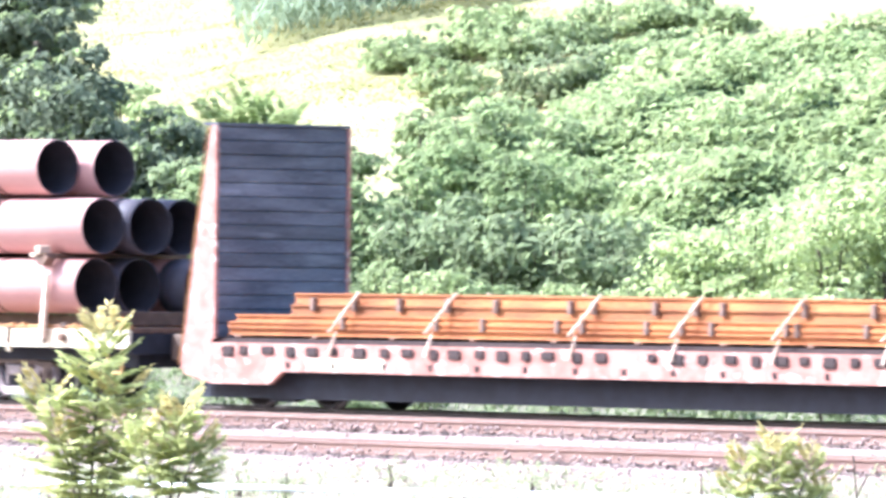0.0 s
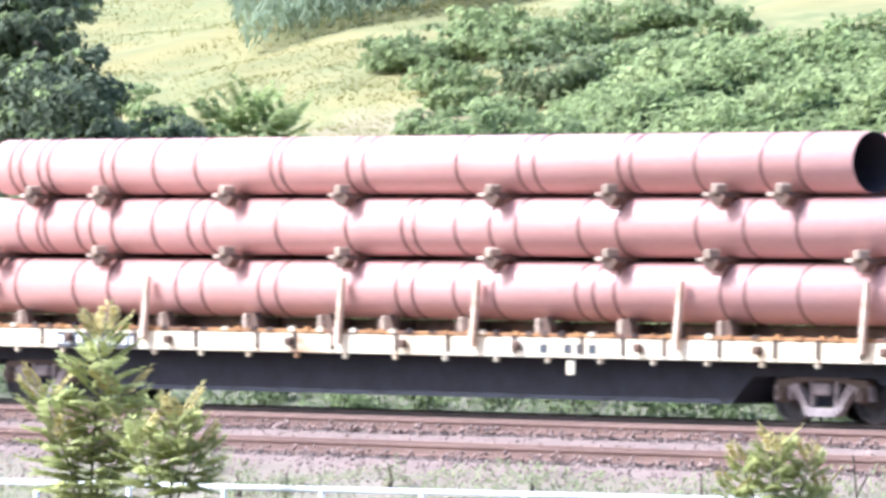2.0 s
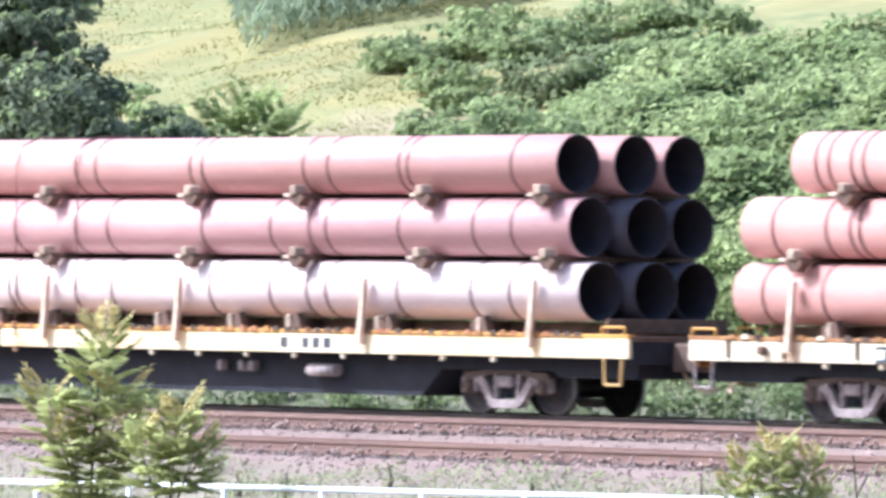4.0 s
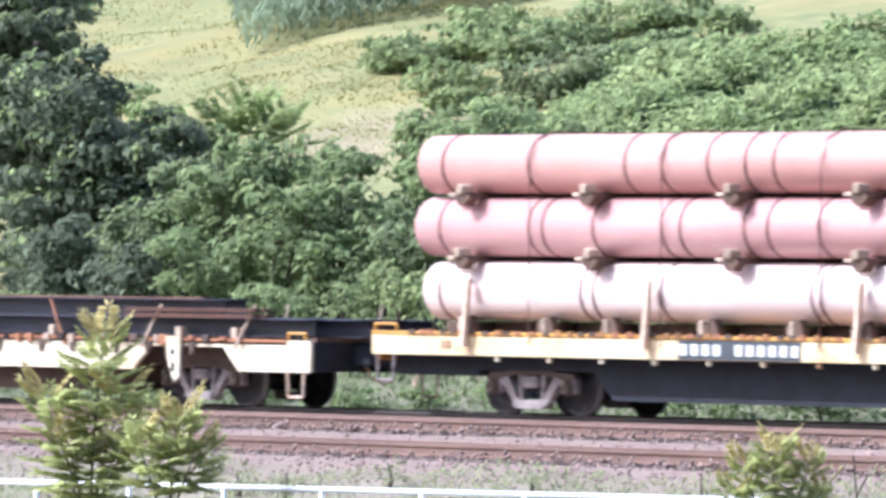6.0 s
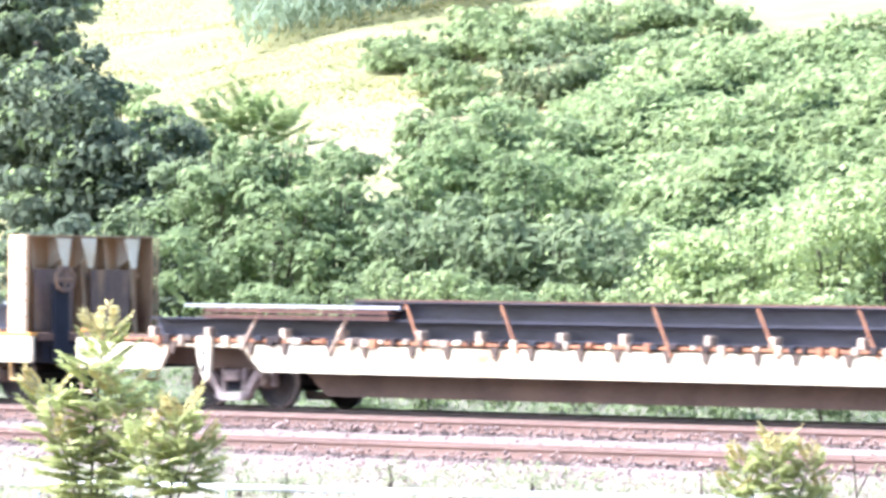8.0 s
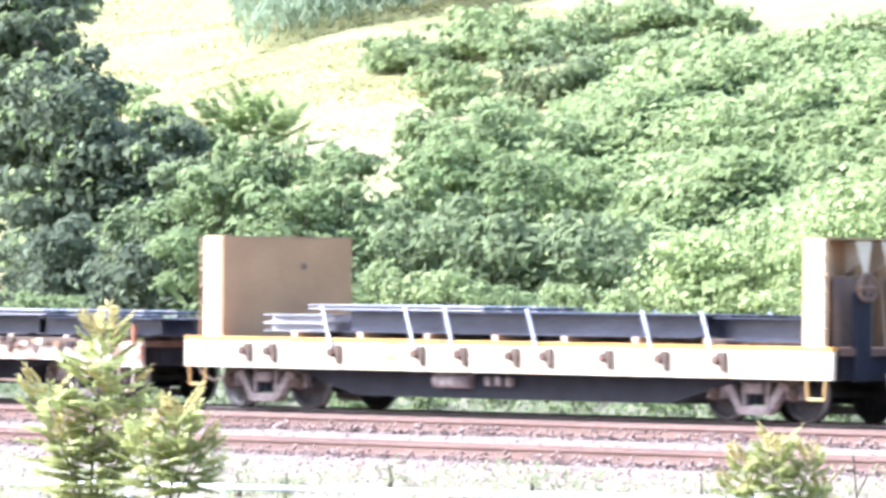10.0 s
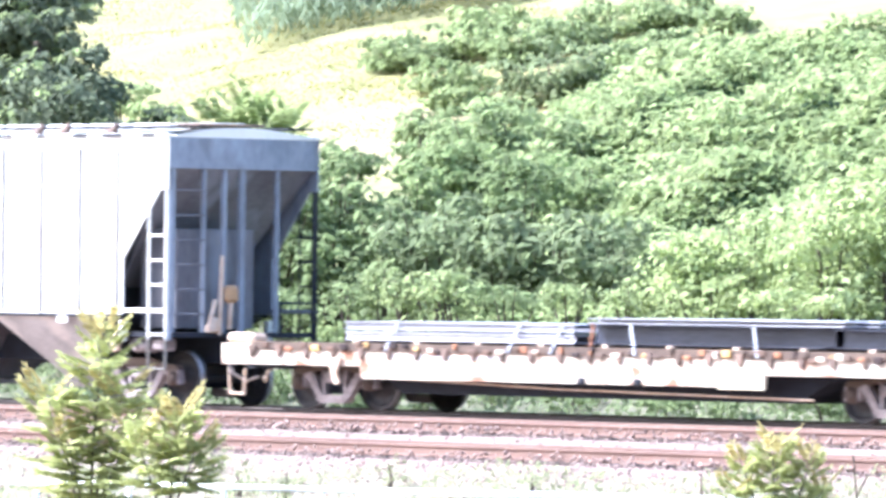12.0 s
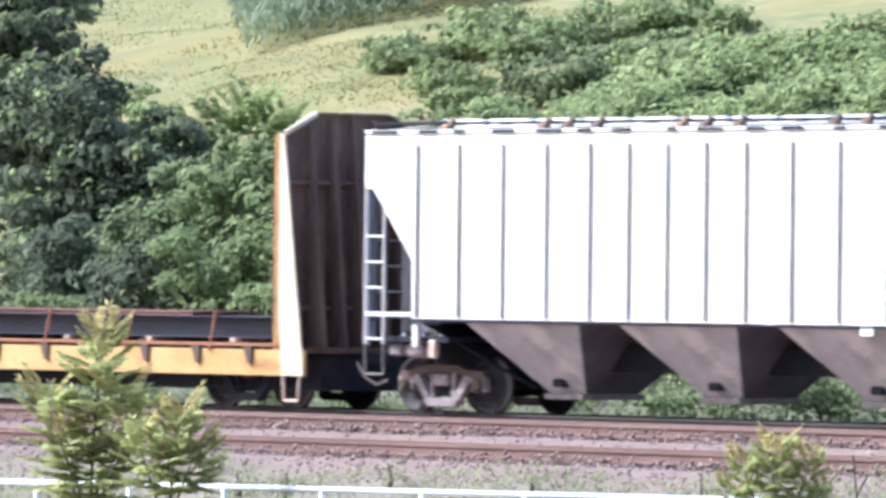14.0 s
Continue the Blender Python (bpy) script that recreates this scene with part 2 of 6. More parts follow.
    l.new(fuzz.outputs[0], dry.inputs["Value"])
    meadow = over(meadow, colours((0.29, 0.24, 0.15), (0.235, 0.205, 0.105), 0.9), dry.outputs["Result"])
    out = over(verge, gravel, step(-10.6, 0.7))
    out = over(out, earth, step(3.2, 0.8))
    out = over(out, meadow, step(13.0, 2.0))
    l.new(out, bsdf.inputs["Base Color"])
    return m


GROUND = ground_material()


# ---- small builders ----
def mesh_of(name, bm, mat):
    me = bpy.data.meshes.new(name)
    bm.to_mesh(me)
    bm.free()
    for mm in (mat if isinstance(mat, (list, tuple)) else [mat]):
        me.materials.append(mm)
    return me


def part(name, bm, mat, parent, label="", at=None):
    ob = new(name, bm if isinstance(bm, bpy.types.Mesh) else mesh_of(name, bm, mat))
    ob.parent = parent
    if at is not None:
        ob.matrix_basis = at
    return tagged(ob, label)


def thing(name, label, category, group="", kind="", at=None):
    ob = new(name)
    ob.empty_display_size = 0.2
    if at is not None:
        ob.matrix_basis = at
    return tagged(ob, label, category, group, kind)


def add_box(bm, x0, x1, y0, y1, z0, z1, bevel=0.0, m=None, mi=0):
    vs = [Vector((x, y, z)) for z in (z0, z1) for y in (y0, y1) for x in (x0, x1)]
    vs = [bm.verts.new(m @ v if m else v) for v in vs]
    fs = [bm.faces.new([vs[i] for i in q]) for q in ((0, 2, 3, 1), (4, 5, 7, 6), (0, 1, 5, 4), (2, 6, 7, 3), (0, 4, 6, 2), (1, 3, 7, 5))]
    for f in fs:
        f.material_index = mi
    if bevel:
        es = list({e for f in fs for e in f.edges})
        bmesh.ops.bevel(bm, geom=es, offset=bevel, segments=1, affect="EDGES")
    return fs


def box(*a, bevel=0.0, m=None):
    bm = bmesh.new()
    add_box(bm, *a, bevel=bevel, m=m)
    return bm


def add_prism(bm, pts, y0, y1):
    """A plate: an outline in x and z, given depth along y."""
    a = [bm.verts.new((x, y0, z)) for x, z in pts]
    b = [bm.verts.new((x, y1, z)) for x, z in pts]
    k = len(pts)
    bm.faces.new(a)
    bm.faces.new(b[::-1])
    for i in range(k):
        bm.faces.new((a[i], b[i], b[(i + 1) % k], a[(i + 1) % k]))
    bmesh.ops.recalc_face_normals(bm, faces=bm.faces[:])


def prism(pts, y0, y1):
    bm = bmesh.new()
    add_prism(bm, pts, y0, y1)
    return bm


def add_rod(bm, a, b, r, seg=8, r2=None):
    a, b = Vector(a), Vector(b)
    w = (b - a).normalized()
    u = w.orthogonal().normalized()
    v = w.cross(u)
    r2 = r if r2 is None else r2
    ca = [bm.verts.new(a + (u * math.cos(k * math.tau / seg) + v * math.sin(k * math.tau / seg)) * r) for k in range(seg)]
    cb = [bm.verts.new(b + (u * math.cos(k * math.tau / seg) + v * math.sin(k * math.tau / seg)) * r2) for k in range(seg)]
    for k in range(seg):
        f = bm.faces.new((ca[k], ca[(k + 1) % seg], cb[(k + 1) % seg], cb[k]))
        f.smooth = seg > 6
    bm.faces.new(ca[::-1])
    bm.faces.new(cb)


def rods(paths, r, seg=6):
    bm = bmesh.new()
    for p in paths:
        for a, b in zip(p, p[1:]):
            add_rod(bm, a, b, r, seg)
    return bm


def lathe_y(profile, seg=28):
    """Turn a profile of (y, radius) round the y axis."""
    bm = bmesh.new()
    rings = []
    for y, r in profile:
        rings.append([bm.verts.new((r * math.cos(k * math.tau / seg), y, r * math.sin(k * math.tau / seg))) for k in range(seg)])
    for a, b in zip(rings, rings[1:]):
        for k in range(seg):
            bm.faces.new((a[k], b[k], b[(k + 1) % seg], a[(k + 1) % seg])).smooth = True
    bm.faces.new(rings[0])
    bm.faces.new(rings[-1][::-1])
    bmesh.ops.recalc_face_normals(bm, faces=bm.faces[:])
    return bm


# ---- ground and setting ----
PROFILE = ((-400, -1.9), (-20, -1.9), (-13.8, -1.55), (-12.6, -1.05), (-10.6, -0.66), (-9.75, -0.50), (-6.7, -0.50),
           (-5.6, -0.245), (1.7, -0.245), (3.2, -0.55), (4.5, -0.25), (6.5, 0.10), (8.5, 0.35), (14, 1.65), (45, 9.1), (70, 15.5), (120, 27), (400, 45), (2600, 60))


def ground_height(x, y):
    for (a, za), (b, zb) in zip(PROFILE, PROFILE[1:]):
        if y <= b:
            z = za + (zb - za) * (y - a) / (b - a)
            break
    else:
        z = PROFILE[-1][1]
    rough = 0.02 if -10 < y < 2.2 else 0.07 if y < 8 else 0.3
    return z + rough * noise.noise((x * 0.35, y * 0.35, 1.7)) + (0.5 * noise.noise((x * 0.07, y * 0.07, 4)) if y > 10 else 0)


def build_ground():
    ys = sorted({*np.arange(-22, 12, 0.4).round(2), *np.arange(12, 60, 1.0), *(p[0] for p in PROFILE), -1600, -120, -70, -45, -30, 90, 200, 800, 1500})
    xs = sorted({*np.arange(-70, 44, 0.6).round(2), -2500, -900, -400, -200, -120, -90, 60, 90, 150, 300, 800, 2500})
    verts = [(x, y, ground_height(x, y)) for y in ys for x in xs]
    w = len(xs)
    faces = [(j * w + i, j * w + i + 1, (j + 1) * w + i + 1, (j + 1) * w + i) for j in range(len(ys) - 1) for i in range(w - 1)]
    me = bpy.data.meshes.new("ground")
    me.from_pydata(verts, [], faces)
    me.materials.append(GROUND)
    me.polygons.foreach_set("use_smooth", [True] * len(faces))
    tagged(new("ground", me), "pinkish ballast bed with a dusty verge below a dry grass hillside", "ground", kind="structure")


def rail_mesh(x0, x1, side):
    """A flat-bottomed rail, head up at z = 0."""
    half = ((0.07, -0.18), (0.07, -0.165), (0.012, -0.15), (0.012, -0.045), (0.036, -0.038), (0.036, -0.006), (0.026, 0.0))
    outline = [*half, *((-y, z) for y, z in reversed(half))]
    bm = bmesh.new()
    a = [bm.verts.new((x0, y, z)) for y, z in outline]
    b = [bm.verts.new((x1, y, z)) for y, z in outline]
    k = len(outline)
    for i in range(k):
        f = bm.faces.new((a[i], b[i], b[(i + 1) % k], a[(i + 1) % k]))
        f.material_index = 1 if i == 6 else 0
    bm.faces.new(a)
    bm.faces.new(b[::-1])
    bmesh.ops.recalc_face_normals(bm, faces=bm.faces[:])
    return mesh_of("rail", bm, [side, RAIL_TOP])


def build_tracks():
    worn, shaded_rail = rail_mesh(-160, 160, RAIL), rail_mesh(-160, 160, RAIL_SHADED)
    tie = mesh_of("tie", box(-0.115, 0.115, -1.3, 1.3, -0.17, 0.0, bevel=0.012), TIE)
    plate = mesh_of("tie_plate", box(-0.09, 0.09, -0.17, 0.17, 0.0, 0.012), RAIL)
    rng = random.Random(5)
    for y, z, label in ((0, 0, "main railway track under the train on ballast"), (-4.0, -0.02, "rusty empty railway track beside the train"),
                        (-8.17, -0.275, "rusty empty railway track on a lower bed")):
        t = thing("railway_track", label, "railway track", "parallel tracks", "structure", pose(0, y, z))
        for s in (-0.755, 0.755):
            part("rail", worn if y < 0 else shaded_rail, None, t, at=pose(0, s, 0))
        n = 72
        for k in range(n):
            x = -19 + 0.55 * k + rng.uniform(-0.04, 0.04)
            p = part("tie", tie, None, t, at=pose(x, rng.uniform(-0.05, 0.05), -0.192, rz=rng.uniform(-1.2, 1.2)))
            if y < 0:
                part("tie_plate", plate, None, p, at=pose(0, -0.755, 0))


def leaf_cloud(name, centres, normals, sizes, mat, seed, width=0.55, fold=0.25):
    """Many folded leaves in one mesh: each two triangles on a midrib."""
    rng = np.random.default_rng(seed)
    c, nrm, s = np.asarray(centres, float), np.asarray(normals, float), np.asarray(sizes, float)[:, None]
    n = len(c)
    nrm = nrm / np.maximum(np.linalg.norm(nrm, axis=1, keepdims=True), 1e-6)
    t = rng.normal(size=(n, 3))
    t -= nrm * (t * nrm).sum(1, keepdims=True)
    t /= np.maximum(np.linalg.norm(t, axis=1, keepdims=True), 1e-6)
    b = np.cross(nrm, t)
    v = np.stack([c - t * s * 0.5, c + b * s * width * 0.5 + nrm * s * fold * 0.4 - t * s * 0.06,
                  c + t * s * 0.5 - nrm * s * 0.1, c - b * s * width * 0.5 + nrm * s * fold * 0.4 - t * s * 0.06], 1).reshape(-1, 3)
    idx = np.arange(n)[:, None] * 4
    f = np.concatenate([idx + [0, 1, 2], idx + [0, 2, 3]], 1).reshape(-1, 3)
    return raw_mesh(name, v, f, mat)


def raw_mesh(name, v, f, mat):
    me = bpy.data.meshes.new(name)
    me.vertices.add(len(v))
    me.vertices.foreach_set("co", np.asarray(v, np.float32).ravel())
    me.loops.add(f.size)
    me.loops.foreach_set("vertex_index", f.ravel().astype(np.int32))
    me.polygons.add(len(f))
    me.polygons.foreach_set("loop_start", np.arange(0, f.size, f.shape[1], dtype=np.int32))
    me.materials.append(mat)
    me.update(calc_edges=True)
    me.validate()
    return me


def clump_points(rng, n, r, rz, lumps=7):
    """Points and outward ways on an uneven crown made of overlapping lobes."""
    lobes = [(0, 0, 0, 0.66)]
    for _ in range(lumps):
        d = rng.normal(size=3)
        d /= np.linalg.norm(d)
        lobes.append((*(d * rng.uniform(0.45, 0.95)), rng.uniform(0.16, 0.38)))
    lobes = np.array(lobes)
    pick = rng.choice(len(lobes), n, p=lobes[:, 3] ** 2 / (lobes[:, 3] ** 2).sum())
    d = rng.normal(size=(n, 3))
    d /= np.linalg.norm(d, axis=1, keepdims=True)
    depth = rng.uniform(0.45, 1.25, n) ** 0.7
    p = lobes[pick, :3] + d * [1.12, 1.12, 0.62] * (lobes[pick, 3] * depth)[:, None]
    return p * [r, r, rz], d


def build_bush(name, label, category, x, y, z, r, rz, mat, seed, leaf=0.25, density=300, group=""):
    """A shrub: stems from the ground and a crown of leaves."""
    rng = np.random.default_rng(seed)
    g = ground_height(x, y)
    t = thing(name, label, category, group, at=pose(x, y, g - 0.05))
    h = max(z - g, 0.3)
    bm = bmesh.new()
    for _ in range(1 if name == "weed_clump" else 4):
        d = rng.normal(size=2) * 0.35
        mid = (d[0] * r * 0.4, d[1] * r * 0.4, h * 0.55)
        add_rod(bm, (d[0] * 0.2, d[1] * 0.2, -0.1), mid, 0.045, 5, 0.03)
        add_rod(bm, mid, (d[0] * r, d[1] * r, h + rz * 0.5), 0.03, 5, 0.008)
    part("stem", bm, BARK, t)
    n = int(density * (r * r + 2 * r * rz) * (0.2 / leaf) ** 1.2)
    p, d = clump_points(rng, n, r * 1.1, rz * 1.1, 18)
    low = rng.random((n // 2, 3))
    skirt = np.stack([(low[:, 0] - 0.5) * 1.5 * r, (low[:, 1] - 0.5) * 1.5 * r, -low[:, 2] * (h + 0.05)], 1)
    p = np.concatenate([p, skirt]) + [0, 0, h]
    keep = p[:, 2] > 0.02
    d = np.concatenate([d, rng.normal(size=skirt.shape)])
    d = d * 0.75 + rng.normal(size=d.shape) * 0.4 + [-0.2, -0.25, 0.75]
    p, d = p[keep], d[keep]
    me = leaf_cloud("crown", p, d, rng.uniform(0.45, 1.35, len(p)) * leaf, mat, seed)
    part("crown", me, None, t)
    return t


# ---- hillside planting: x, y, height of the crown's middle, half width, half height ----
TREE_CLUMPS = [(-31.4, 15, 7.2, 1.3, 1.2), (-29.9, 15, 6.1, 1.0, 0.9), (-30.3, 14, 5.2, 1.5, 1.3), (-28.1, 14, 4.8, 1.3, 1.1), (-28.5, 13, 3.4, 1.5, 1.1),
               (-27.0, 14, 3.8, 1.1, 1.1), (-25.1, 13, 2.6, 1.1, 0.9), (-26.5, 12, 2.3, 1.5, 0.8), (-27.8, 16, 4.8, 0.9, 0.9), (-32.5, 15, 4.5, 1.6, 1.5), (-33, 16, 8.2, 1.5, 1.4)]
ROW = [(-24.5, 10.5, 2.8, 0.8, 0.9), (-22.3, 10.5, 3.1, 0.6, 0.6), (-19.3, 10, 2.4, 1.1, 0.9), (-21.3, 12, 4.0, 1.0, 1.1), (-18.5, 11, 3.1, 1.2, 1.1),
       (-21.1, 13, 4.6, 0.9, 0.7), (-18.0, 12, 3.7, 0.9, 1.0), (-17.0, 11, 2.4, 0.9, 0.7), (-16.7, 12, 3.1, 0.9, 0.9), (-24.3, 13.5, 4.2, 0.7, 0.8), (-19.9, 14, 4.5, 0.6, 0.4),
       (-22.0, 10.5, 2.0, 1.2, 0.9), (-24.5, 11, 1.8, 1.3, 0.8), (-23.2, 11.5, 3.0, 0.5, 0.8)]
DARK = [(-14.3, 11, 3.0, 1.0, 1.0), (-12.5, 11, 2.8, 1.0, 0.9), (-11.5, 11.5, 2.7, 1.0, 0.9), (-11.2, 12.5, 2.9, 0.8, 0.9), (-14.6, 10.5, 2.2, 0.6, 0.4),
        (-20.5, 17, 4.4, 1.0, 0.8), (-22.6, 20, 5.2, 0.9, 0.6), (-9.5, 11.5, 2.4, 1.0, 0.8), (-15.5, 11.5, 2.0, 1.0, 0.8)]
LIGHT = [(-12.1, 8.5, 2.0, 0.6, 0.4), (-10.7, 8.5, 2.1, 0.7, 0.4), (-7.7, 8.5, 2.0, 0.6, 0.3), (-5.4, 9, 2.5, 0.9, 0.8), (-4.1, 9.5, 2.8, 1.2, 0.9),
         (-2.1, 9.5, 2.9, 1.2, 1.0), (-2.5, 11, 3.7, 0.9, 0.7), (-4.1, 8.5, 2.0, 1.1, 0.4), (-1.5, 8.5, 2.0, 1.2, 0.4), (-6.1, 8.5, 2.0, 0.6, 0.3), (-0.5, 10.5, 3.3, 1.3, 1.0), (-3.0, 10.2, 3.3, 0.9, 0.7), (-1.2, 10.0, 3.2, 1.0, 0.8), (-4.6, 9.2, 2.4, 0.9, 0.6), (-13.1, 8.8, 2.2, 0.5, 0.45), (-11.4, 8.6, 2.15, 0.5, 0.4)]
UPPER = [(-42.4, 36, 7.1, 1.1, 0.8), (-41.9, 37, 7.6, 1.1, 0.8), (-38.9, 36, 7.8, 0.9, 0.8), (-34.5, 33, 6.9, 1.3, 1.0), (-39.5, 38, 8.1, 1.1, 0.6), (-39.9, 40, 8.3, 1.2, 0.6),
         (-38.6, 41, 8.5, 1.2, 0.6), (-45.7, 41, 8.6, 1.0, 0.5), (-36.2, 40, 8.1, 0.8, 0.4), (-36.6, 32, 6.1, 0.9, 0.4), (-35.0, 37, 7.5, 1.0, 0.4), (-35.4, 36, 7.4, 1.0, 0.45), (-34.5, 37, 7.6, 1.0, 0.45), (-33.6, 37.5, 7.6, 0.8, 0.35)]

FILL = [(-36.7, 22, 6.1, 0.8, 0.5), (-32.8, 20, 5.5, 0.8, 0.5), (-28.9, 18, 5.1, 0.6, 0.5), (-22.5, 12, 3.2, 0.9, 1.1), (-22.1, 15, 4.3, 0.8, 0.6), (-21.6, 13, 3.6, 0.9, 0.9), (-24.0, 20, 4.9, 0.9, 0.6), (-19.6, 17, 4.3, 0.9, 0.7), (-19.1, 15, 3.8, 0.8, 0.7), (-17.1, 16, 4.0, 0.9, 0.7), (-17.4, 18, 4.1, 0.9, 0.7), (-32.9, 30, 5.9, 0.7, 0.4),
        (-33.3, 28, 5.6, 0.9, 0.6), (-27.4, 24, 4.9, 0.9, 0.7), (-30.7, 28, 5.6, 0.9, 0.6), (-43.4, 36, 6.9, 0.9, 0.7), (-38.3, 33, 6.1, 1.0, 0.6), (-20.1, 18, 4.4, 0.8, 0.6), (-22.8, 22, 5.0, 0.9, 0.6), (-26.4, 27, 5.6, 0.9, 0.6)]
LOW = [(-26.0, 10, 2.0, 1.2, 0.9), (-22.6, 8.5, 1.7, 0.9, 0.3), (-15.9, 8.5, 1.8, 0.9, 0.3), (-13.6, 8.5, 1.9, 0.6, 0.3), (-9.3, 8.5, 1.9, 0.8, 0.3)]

HERBS = [(-1.1, 4.6, 0.2, 0.6, 0.2), (0.0, 5.0, 0.2, 0.4, 0.2), (2.8, 4.6, 0.3, 0.7, 0.3), (-4.4, 5.5, 0.2, 0.5, 0.2), (-9.6, 5.0, 0.1, 0.6, 0.2), (-7.8, 5.2, 0.1, 0.5, 0.2), (-12.4, 5.5, 0.2, 0.5, 0.3), (-16.0, 5.2, 0.1, 0.7, 0.2), (0.3, 6.2, 0.3, 0.5, 0.3), (-6.9, 6.0, 0.2, 0.5, 0.2)]

VERGE_PLANTS = [(9.4, -13, -0.7, 0.2, 0.3), (7.9, -12.5, -0.9, 0.3, 0.2), (10.1, -11.5, -0.6, 0.2, 0.2), (18.1, -13, -0.5, 0.2, 0.2), (13.6, -12, -0.6, 0.3, 0.1), (5.5, -11, -0.7, 0.3, 0.2), (19.8, -13.5, -0.6, 0.3, 0.2)]


def build_tree():
    """The dark tree at the foot of the hill: trunk, limbs and many leaf clumps in one crown."""
    x0, y0 = -29.5, 14.5
    g = ground_height(x0, y0)
    t = thing("tree", "large dark green leafy tree standing at the foot of the hill", "tree", at=pose(x0, y0, g))
    bm = bmesh.new()
    add_rod(bm, (0, 0, -0.3), (-0.2, 0, 2.4), 0.28, 10, 0.2)
    add_rod(bm, (-0.2, 0, 2.4), (-1.2, 0.3, 5.5), 0.2, 8, 0.08)
    part("trunk", bm, BARK, t)
    rng = np.random.default_rng(31)
    ps, ds, bl = [], [], bmesh.new()
    for cx, cy, cz, r, rz in TREE_CLUMPS:
        o = np.array([cx - x0, cy - y0, cz - g])
        add_rod(bl, (-0.2, 0, 1.6 + 0.2 * o[2]), tuple(o), 0.07, 6, 0.02)
        p, d = clump_points(rng, int(400 * (r * r + 2 * r * rz)), r * 1.15, rz * 1.15, 24)
        ps.append(p + o)
        ds.append(d)
    part("limb", bl, BARK, t)
    p, d = np.concatenate(ps), np.concatenate(ds)
    # leaves facing the sun take a paler green, so sunlight is in their colour
    sun_side = (d @ np.array(SUN_WAY) > 0.35) & (rng.random(len(d)) < 0.5)
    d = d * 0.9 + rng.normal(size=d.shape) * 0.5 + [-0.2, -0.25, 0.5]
    for name, pick, mat in (("crown", ~sun_side, LEAF_DARK), ("outer_leaves", sun_side, LEAF_VINE)):
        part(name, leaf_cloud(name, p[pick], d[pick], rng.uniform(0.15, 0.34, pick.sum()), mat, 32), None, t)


def bank_edge(y):
    return -9.0 - 0.74 * y


def bank_height(x, y):
    e = min(1.0, max(0.0, (x - bank_edge(y)) / 2.5)) * min(1.0, max(0.0, (y - 9.5) / 2.5)) * min(1.0, max(0.0, (35.5 - y) / 2.0))
    m = 0.8 + 0.75 * noise.noise((x * 0.45, y * 0.35, 9)) + 0.55 * noise.noise((x * 1.2, y * 0.9, 2))
    return ground_height(x, y) + e * max(0.15, m) - 0.08


def build_bank():
    """The hillside overgrown with vines: a bumpy mat and its leaves."""
    rng = np.random.default_rng(77)
    ys = np.arange(9.5, 35.6, 0.45)
    us = np.arange(0, 30, 0.45)
    verts, faces = [], []
    for y in ys:
        for u in us:
            x = bank_edge(y) + u
            verts.append((x, y, bank_height(x, y) - 0.1))
    w = len(us)
    for j in range(len(ys) - 1):
        for i in range(w - 1):
            a = j * w + i
            faces.append((a, a + 1, a + w + 1, a + w))
    t = thing("vine_bank", "hillside thickly overgrown with bright green leafy vines", "vines", kind="stuff")
    # the mat's very dark green is painted shade, seen between leaves and in hollows
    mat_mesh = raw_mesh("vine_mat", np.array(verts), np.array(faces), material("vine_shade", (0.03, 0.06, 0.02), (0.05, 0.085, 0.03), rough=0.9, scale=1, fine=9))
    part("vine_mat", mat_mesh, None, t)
    n, per = 13500, 9
    y = 9.5 + 25.7 * rng.random(n) ** 1.15
    x = bank_edge(y) + rng.random(n) * 18 - 0.3
    hollow = np.array([noise.noise((a * 0.8, b * 0.5, 33)) for a, b in zip(x, y)])
    keep = (x < 16 - 0.9 * (y - 10)) & (hollow > -0.33 - 0.25 * rng.random(n))
    x, y = x[keep], y[keep]
    z = np.array([bank_height(a, b) for a, b in zip(x, y)]) + rng.random(len(x)) ** 1.3 * 0.5
    tone = np.array([noise.noise((a * 0.5, b * 0.4, 21)) for a, b in zip(x, y)]) + rng.normal(size=len(x)) * 0.12
    # each sprig is a flat tier of leaves round its shoot
    c = np.repeat(np.stack([x, y, z], 1), per, 0)
    c += rng.normal(size=c.shape) * [0.21, 0.21, 0.035]
    tone = np.repeat(tone, per)
    d = rng.normal(size=c.shape) * 0.38 + [-0.2, -0.3, 0.85]
    size = rng.uniform(0.15, 0.36, len(c))
    for name, pick, mat in (("vine_leaves", tone < 0.16, LEAF_VINE), ("pale_vine_leaves", tone >= 0.16, LEAF_VINE_PALE)):
        part(name, leaf_cloud(name, c[pick], d[pick], size[pick], mat, 78, width=0.42), None, t)


def blades(name, pts, h, lean, mat, seed, wide=0.02):
    """Upright tapered blades, one triangle pair each."""
    rng = np.random.default_rng(seed)
    p = np.asarray(pts, float)
    n = len(p)
    a = rng.random(n) * math.tau
    hh = (rng.uniform(0.5, 1.2, n) * h)[:, None]
    side = np.stack([np.cos(a), np.sin(a), 0 * a], 1) * wide
    tip = np.stack([rng.normal(size=n) * lean, rng.normal(size=n) * lean, np.ones(n)], 1) * hh
    v = np.stack([p - side, p + side, p + tip * 0.55 + side * 0.8 + [0, 0, 0.0], p + tip], 1).reshape(-1, 3)
    i = np.arange(n)[:, None] * 4
    f = np.concatenate([i + [0, 1, 2], i + [0, 2, 3]], 1).reshape(-1, 3)
    return raw_mesh(name, v, f, mat)


